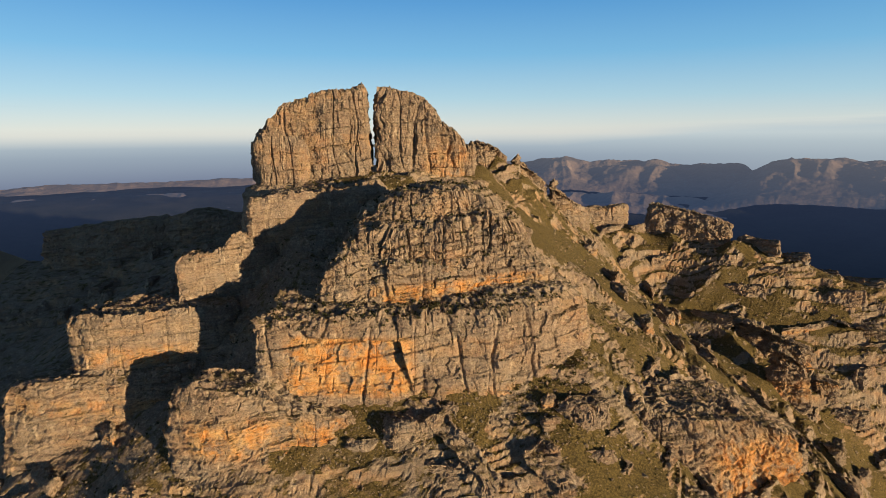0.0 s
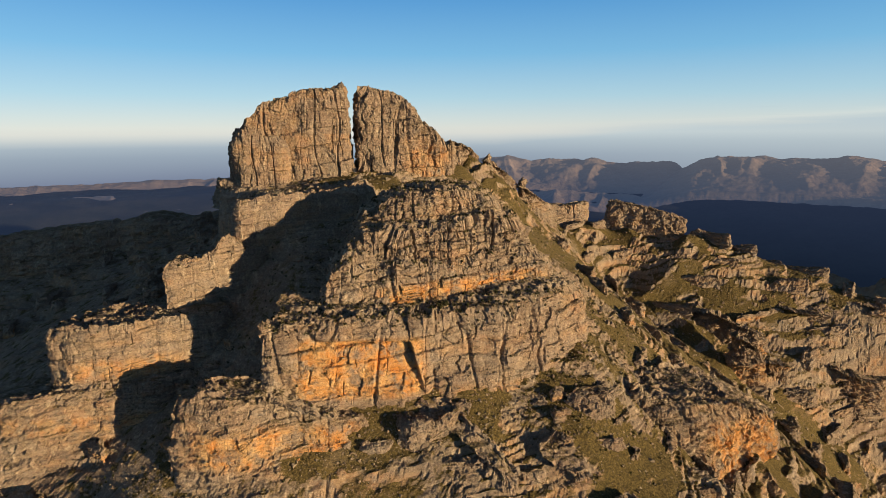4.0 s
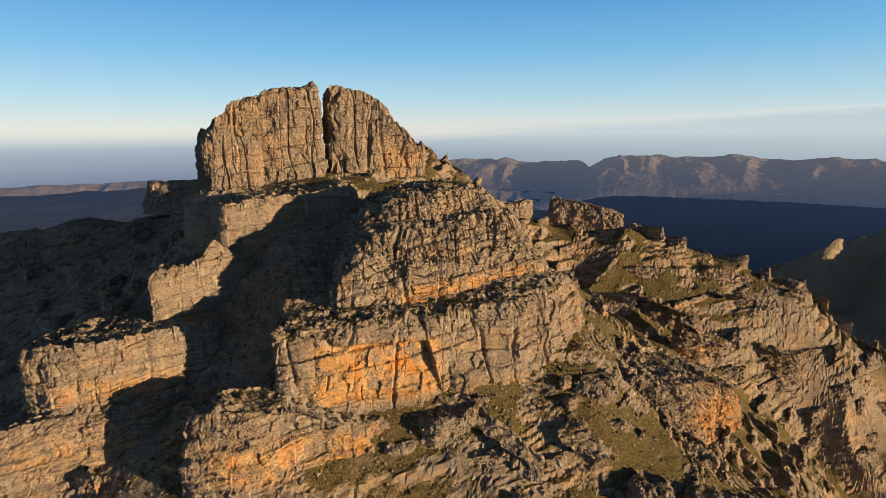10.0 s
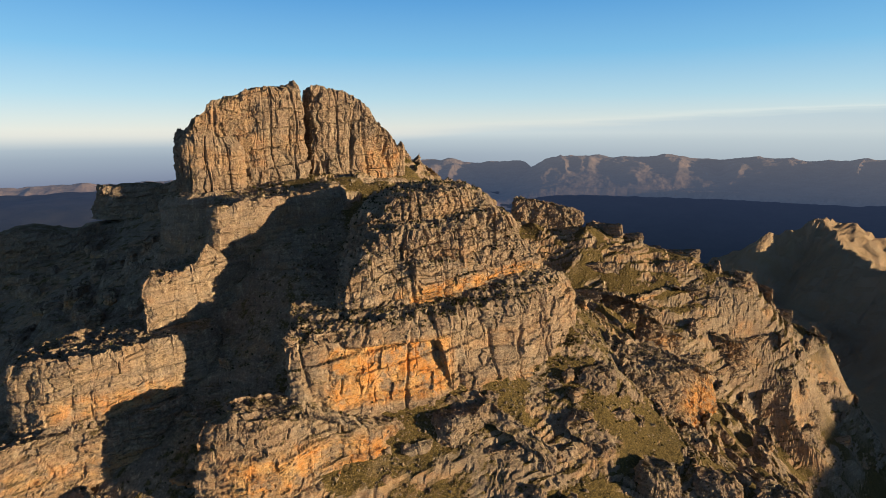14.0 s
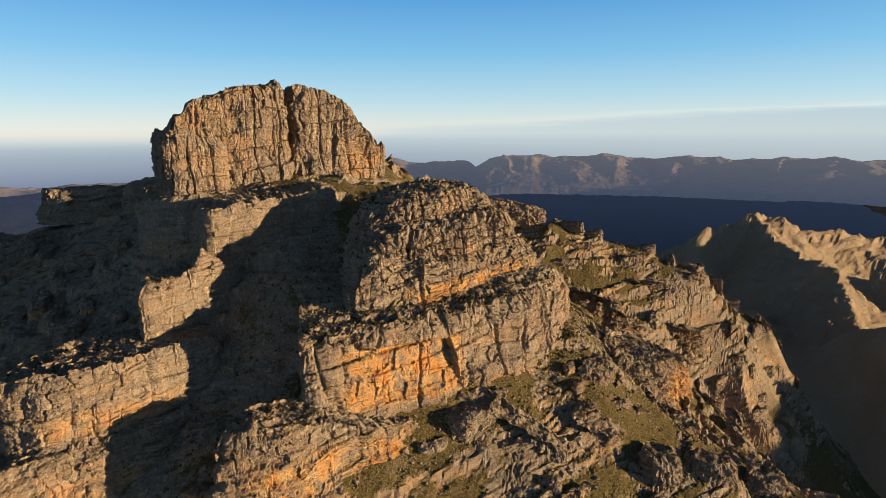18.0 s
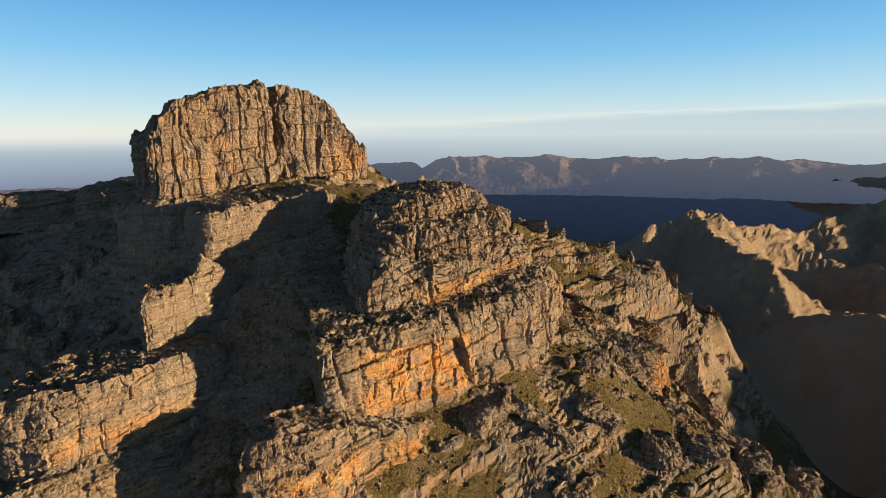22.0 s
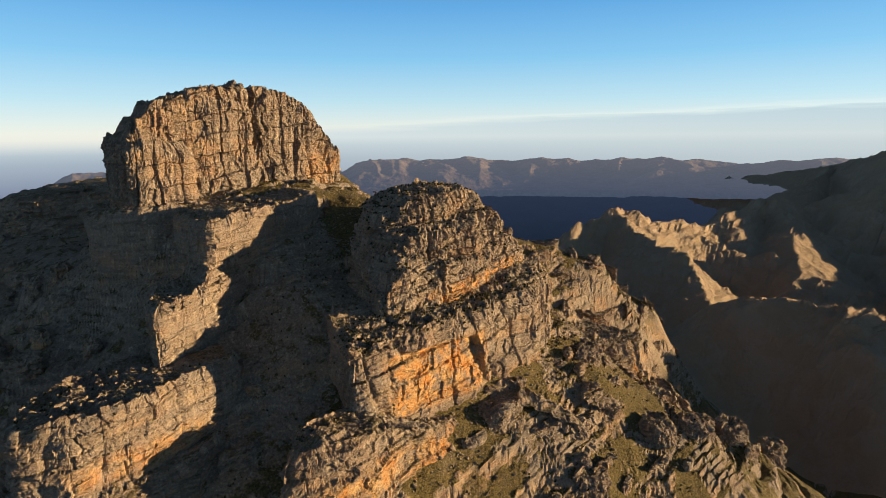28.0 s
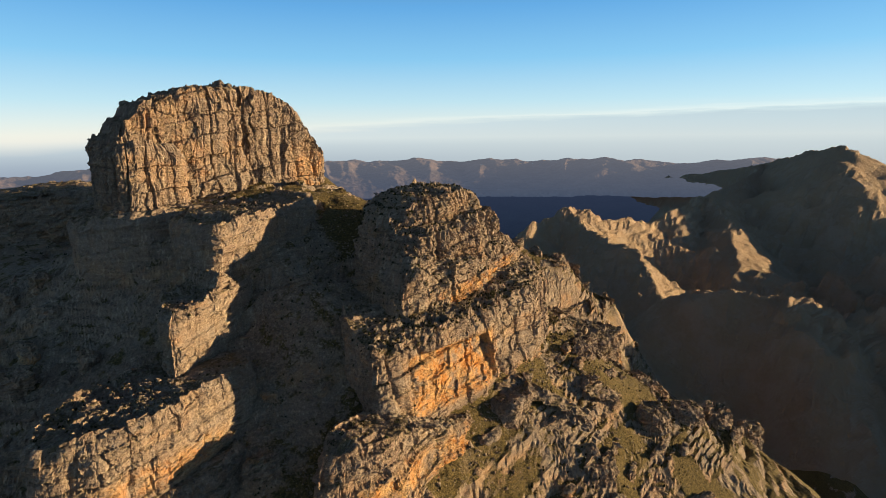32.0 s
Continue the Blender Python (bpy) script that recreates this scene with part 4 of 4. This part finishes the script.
def build_east_ridge():
    rock_mass("ridge_crag", "blocky sandstone crag on the ridge crest", "crag", [(182, 800), (196, 788), (226, 786), (248, 786), (264, 792), (268, 812), (250, 820), (200, 816)], bump_top((182, 190), (205, 196), (235, 195), (262, 199)), 150, CLIFF_ROCK, 1.3, 0.05, (7, 5, 1.2), seed=41, columns=(1.5, 8), group="crags on the ridge")
    rock_mass("ridge_crag", "flat-topped sandstone crag on the ridge crest", "crag", [(282, 796), (296, 780), (330, 762), (370, 738), (386, 736), (390, 750), (360, 778), (310, 804)], bump_top((282, 199), (296, 203), (330, 196), (350, 192), (388, 180)), 132, CLIFF_ROCK, 1.3, 0.05, (8, 6, 1.5), seed=42, columns=(1.8, 10), group="crags on the ridge")
    rock_mass("ridge_crag", "small ragged crag on the ridge crest", "crag", [(392, 738), (402, 726), (414, 728), (414, 742), (400, 748)], 164, 138, CLIFF_ROCK, 1.2, 0.1, seed=43, group="crags on the ridge")
    rock_mass("ridge_crag", "low layered crag at the ridge end", "crag", [(560, 606), (570, 592), (590, 590), (600, 602), (590, 618), (566, 620)], 97, 62, CLIFF_ROCK, 1.2, 0.2, seed=44, group="crags on the ridge")
    for label, plan, knots, low, k in (
            ("reddish bedded cliff across the ridge flank", [(318, 632), (336, 604), (366, 582), (398, 572), (424, 590), (420, 622), (380, 650), (336, 655)], ((318, 80), (350, 88), (398, 66), (424, 60)), 6, 45),
            ("stepped bedded cliff on the ridge flank", [(436, 640), (446, 606), (476, 590), (506, 588), (520, 606), (510, 640), (470, 655)], ((436, 88), (470, 82), (500, 80), (520, 70)), 4, 46),
            ("blunt bedded cliff where the ridge ends", [(528, 632), (534, 600), (556, 582), (586, 586), (612, 600), (622, 622), (596, 648), (548, 652)], ((528, 92), (556, 88), (590, 82), (622, 48)), -6, 47),
            ("low bedded cliff under the ridge", [(380, 590), (392, 560), (420, 552), (446, 566), (452, 592), (424, 604)], ((380, 42), (420, 34), (452, 28)), -30, 48),
            ("low bedded cliff above the gully", [(470, 582), (482, 552), (512, 538), (546, 546), (556, 572), (520, 590)], ((470, 30), (512, 16), (556, 12)), -50, 49),
            ("bedded knob on the falling ridge", [(632, 624), (638, 598), (654, 584), (668, 596), (664, 622), (648, 634)], ((632, 40), (648, 31), (668, 12)), -40, 66),
            ("last blocky knob of the ridge", [(678, 586), (682, 560), (702, 546), (718, 552), (722, 572), (702, 590)], ((678, 6), (702, -4), (722, -20)), -80, 67),
            ("ragged bedded buttress beside the gully", [(330, 560), (340, 536), (366, 528), (384, 540), (380, 566), (350, 576)], ((330, 84), (356, 74), (384, 50)), 10, 50)):
        rock_mass("ridge_cliff", label, "cliff", plan, bump_top(*knots), low, CLIFF_ROCK, 0.95, 0.22, (14, 4.6, 2.3), (7, 2.1, 0.9), (1.2, 16), 1.0, seed=k, rim=2.4, swell=4.5, group="cliffs of the ridge flank",
                  rust=lambda x, y, z: 0.8 * box(28, 48, 6)(z))


def build_west_ridge():
    rock_mass("ridge_knoll", "sunlit grassy knoll edged with low cliffs behind the towers", "knoll", [(-200, 806), (-176, 776), (-140, 762), (-90, 745), (-40, 780), (-40, 900), (-120, 940), (-210, 890)], bump_top((-200, 238), (-150, 247), (-90, 253)), 190, CLIFF_ROCK, 1.5, 0.2, (12, 6, 2), (5, 2.5, 0.7), seed=54)
    rock_mass("ridge_crag", "shaded grey crag on the western ridge", "crag", [(-600, 812), (-560, 790), (-480, 780), (-400, 776), (-380, 800), (-430, 840), (-560, 850)], bump_top((-600, 160), (-480, 176), (-390, 188)), 110, CLIFF_ROCK, 2.0, 0.08, (12, 7, 2), (5, 3, 1), seed=51, group="crags on the ridge")
    rock_mass("ridge_crag", "rounded grey crag on the western ridge", "crag", [(-410, 785), (-350, 768), (-290, 788), (-262, 826), (-320, 850), (-400, 838)], bump_top((-410, 180), (-360, 194), (-310, 186), (-262, 196)), 130, CLIFF_ROCK, 1.8, 0.1, (10, 6, 1.6), seed=52, group="crags on the ridge")
    rock_mass("ridge_crag", "broad grey knoll on the western ridge", "crag", [(-300, 880), (-260, 860), (-200, 850), (-170, 880), (-200, 930), (-290, 930)], 233, 190, CLIFF_ROCK, 1.8, 0.15, (12, 6, 2), seed=53, group="crags on the ridge")


# ---------------------------------------------------------------- loose rock and scrub
STONE_MIX = rock_material("loose_stone", (0.25, 0.215, 0.165), (0.295, 0.225, 0.155), 0.1, 0.0)


def scrub_material(name, dark, dry):
    m, n = material(name)
    p = n.add("ShaderNodeNewGeometry")
    col = n.mix(p.outputs["Random Per Island"], dark, dry)
    return finish(m, n, col, 0.9, shine=0.1)


SCRUB = scrub_material("dark_scrub", (0.014, 0.017, 0.007), (0.058, 0.050, 0.019))
STEM = scrub_material("grey_stem", (0.05, 0.04, 0.03), (0.09, 0.075, 0.055))
TURF = scrub_material("dry_tufts", (0.05, 0.045, 0.015), (0.19, 0.135, 0.05))


class Dropper:
    """Finds the surface under a place on the plan."""

    def __init__(self):
        bpy.context.view_layer.update()
        self.graph = bpy.context.evaluated_depsgraph_get()
        self.met = ""

    def __call__(self, x, y):
        hit, place, normal, _, ob, _ = scene.ray_cast(self.graph, Vector((x, y, 420)), Vector((0, 0, -1)))
        self.met = ob.name if hit else ""
        return (place, normal) if hit else (None, None)


def block_shape(rng, n=10):
    """An angular block: the hull of a few points, about one metre across."""
    bm = bmesh.new()
    for _ in range(n):
        v = [rng.uniform(-1, 1) for _ in range(3)]
        k = max(abs(a) for a in v) ** 0.7
        bm.verts.new([a / k * 0.55 for a in v])
    bmesh.ops.convex_hull(bm, input=bm.verts)
    loose = [v for v in bm.verts if not v.link_faces]
    bmesh.ops.delete(bm, geom=loose, context="VERTS")
    bm.verts.index_update()
    verts = np.array([v.co for v in bm.verts])
    faces = np.array([[v.index for v in f.verts] for f in bm.faces])
    bm.free()
    return verts, faces


def turned(rng, flat=0.7):
    e = Euler((rng.uniform(-0.5, 0.5), rng.uniform(-0.5, 0.5), rng.uniform(0, 6.3))).to_matrix()
    return np.array(e) @ np.diag((rng.uniform(0.8, 1.3), rng.uniform(0.7, 1.1), rng.uniform(0.5, 0.9) * flat / 0.7))


def loose_rock():
    rng = random.Random(5)
    drop = Dropper()
    shapes = [block_shape(rng) for _ in range(14)]
    # single boulders on the ledges and in the gully
    zones = [(-235, -150, 332, 385, 40), (-178, -128, 362, 400, 16), (-140, -60, 395, 460, 22), (-150, -50, 274, 300, 30), (-110, 90, 294, 325, 34), (-60, 60, 316, 380, 34), (-140, -60, 330, 400, 34), (-30, 150, 205, 290, 46), (-175, 30, 455, 500, 20), (-300, -190, 400, 560, 46), (110, 250, 230, 420, 40)]
    made = []
    for k in range(6):
        v, f = shapes[k]
        me = bpy.data.meshes.new("boulder")
        me.from_pydata([tuple(a) for a in v], [], [tuple(a) for a in f])
        me.materials.append(BOULDER_ROCK)
        made.append(me)
    for x0, x1, y0, y1, count in zones:
        for _ in range(count):
            x, y = rng.uniform(x0, x1), rng.uniform(y0, y1)
            place, normal = drop(x, y)
            if place is None or normal.z < 0.55:
                continue
            size = (1.3 + 2.6 * rng.random() ** 2.5) * (1.7 if x1 == -190 or x1 == 250 else 1.0)
            ob = new("boulder", made[rng.randrange(6)])
            ob.matrix_world = Matrix.Translation(place + Vector((0, 0, 0.12 * size))) @ Matrix(turned(rng).tolist()).to_4x4() @ Matrix.Scale(size, 4)
            tagged(ob, ("large angular grey sandstone boulder on a ledge" if size > 2.4 else "angular grey sandstone boulder lying on the slope"), "boulder", "fallen boulders")
    # rubble
    V, F, base = [], [], 0
    for x0, x1, y0, y1, count, s0, s1, steep in ((-250, 160, 200, 420, 9000, 0.4, 2.0, 0.5), (-150, 95, 268, 330, 2500, 0.5, 2.0, 0.5), (-150, -45, 300, 400, 4200, 0.3, 1.5, 0.4), (-75, -30, 225, 285, 1500, 0.25, 0.9, 0.3), (-240, -150, 335, 385, 1100, 0.4, 1.6, 0.5),
                                             (-180, 60, 395, 520, 1500, 0.5, 1.8, 0.5), (100, 560, 480, 800, 3000, 0.9, 3.4, 0.4), (-300, -150, 400, 560, 1800, 0.6, 2.4, 0.4)):
        for _ in range(count):
            x, y = rng.uniform(x0, x1), rng.uniform(y0, y1)
            place, normal = drop(x, y)
            if place is None or normal.z < steep:
                continue
            size = s0 + (s1 - s0) * rng.random() ** 3.2
            v, f = shapes[rng.randrange(14)]
            V.append((v * size) @ turned(rng).T + np.array(place) + (0, 0, 0.1 * size))
            F.append(f + base)
            base += len(v)
    ob = mesh_object("rubble", np.concatenate(V), np.concatenate(F), STONE_MIX)
    set_rust(ob, np.zeros(base))
    tagged(ob, "scattered grey stones on ledges, gullies and slopes", "rubble", kind="stuff")
    return drop


def scrub(drop):
    """Low bushes and grass tufts: bunches of small upright blades."""
    rng = random.Random(9)
    for name, label, mat, count, s0, s1, blades, spread in (("bushes", "low dark shrubs on ledges and grassy slopes", SCRUB, 8500, 0.5, 1.9, 12, 0.9), ("grass", "dry brown grass tufts on the slopes", TURF, 9000, 0.3, 0.9, 5, 0.8)):
        V = []
        for _ in range(count):
            pick = rng.random()
            if pick < 0.16:
                x, y = rng.uniform(-105, 72), rng.uniform(295, 322)
            elif pick < 0.30:
                x, y = rng.uniform(-60, 58), rng.uniform(326, 385)
            elif pick < 0.82:
                x, y = rng.uniform(-240, 170), rng.uniform(190, 420)
            else:
                x, y = rng.uniform(-170, 520), rng.uniform(400, 800)
            place, normal = drop(x, y)
            if place is None or normal.z < 0.5:
                continue
            o = float(vnoise(np.array([x / 22]), np.array([y / 15]), np.array([0.0]), 90)[0])
            if o < rng.uniform(-0.6, 0.3) and pick > 0.30:
                continue
            size = (s0 + (s1 - s0) * rng.random() ** 2) * (1.5 if y > 480 else 1.0)
            p = np.array(place)
            a = np.array([rng.uniform(0, 6.28) for _ in range(blades)])
            lean = np.array([rng.uniform(0.1, spread) for _ in range(blades)])
            out = np.stack([np.cos(a), np.sin(a), a * 0], 1)
            side = np.stack([-np.sin(a), np.cos(a), a * 0], 1)
            tip = p + size * (out * (0.4 * lean + 0.15)[:, None] + np.array([0, 0, 1.0]) * (0.9 - 0.5 * lean)[:, None])
            root = p + size * out * (0.5 * lean)[:, None] - (0, 0, 0.1)
            wide = size * 0.20
            V.append(np.stack([root - side * wide, root + side * wide, tip], 1).reshape(-1, 3))
        V = np.concatenate(V)
        ob = mesh_object(name, V, np.arange(len(V)).reshape(-1, 3), mat)
        tagged(ob, label, "shrubs" if name == "bushes" else "grass", kind="stuff")


def ledge_shrubs(drop):
    """Single dark bushes on the ledges of the prow: a short forked stem and a crown of leaf clumps."""
    rng = random.Random(14)
    made = []
    for _ in range(5):
        V = []
        for _ in range(70):
            d = Vector((rng.gauss(0, 1), rng.gauss(0, 1), rng.gauss(0, 0.7))).normalized() * (0.35 + 0.65 * rng.random() ** 0.6)
            c = Vector((0.55 * d.x, 0.55 * d.y, 0.42 + 0.36 * d.z))
            for _ in range(3):
                V.append(c + Vector([rng.uniform(-0.15, 0.15) for _ in range(3)]))
        stems = []
        for _ in range(4):
            a = rng.uniform(0, 6.28)
            tip = Vector((0.3 * math.cos(a), 0.3 * math.sin(a), 0.5))
            side = Vector((-math.sin(a), math.cos(a), 0)) * 0.05
            stems += [Vector((0, 0, -0.1)) - side, Vector((0, 0, -0.1)) + side, tip]
        made.append((np.array(V), np.array(stems)))
    for x0, x1, y0, y1, count in ((-100, 80, 296, 322, 60), (-50, 50, 338, 385, 34), (30, 110, 290, 330, 16), (-150, -60, 276, 300, 12), (-120, 20, 458, 500, 24)):
        for _ in range(count):
            place, normal = drop(rng.uniform(x0, x1), rng.uniform(y0, y1))
            if place is None or normal.z < 0.5:
                continue
            leaf, stem = made[rng.randrange(5)]
            size = rng.uniform(1.4, 3.4)
            thing = new("shrub")
            tagged(thing, "low dark evergreen shrub rooted on a rock ledge" if size < 2.4 else "broad dark evergreen shrub rooted on a rock ledge", "shrub", "shrubs on the ledges")
            crown = mesh_object("crown", leaf * size, np.arange(len(leaf)).reshape(-1, 3), SCRUB, thing)
            mesh_object("stem", stem * size, np.arange(len(stem)).reshape(-1, 3), STEM, thing)
            thing.matrix_world = Matrix.Translation(place) @ Matrix.Rotation(rng.uniform(0, 6.28), 4, "Z")


near_ground()
far_ground()
distance_hills()
build_towers()
build_buttress()
build_prow()
build_outcrops()
build_east_ridge()
build_west_ridge()
build_ledges()
drop_on = loose_rock()
scrub(drop_on)
ledge_shrubs(drop_on)
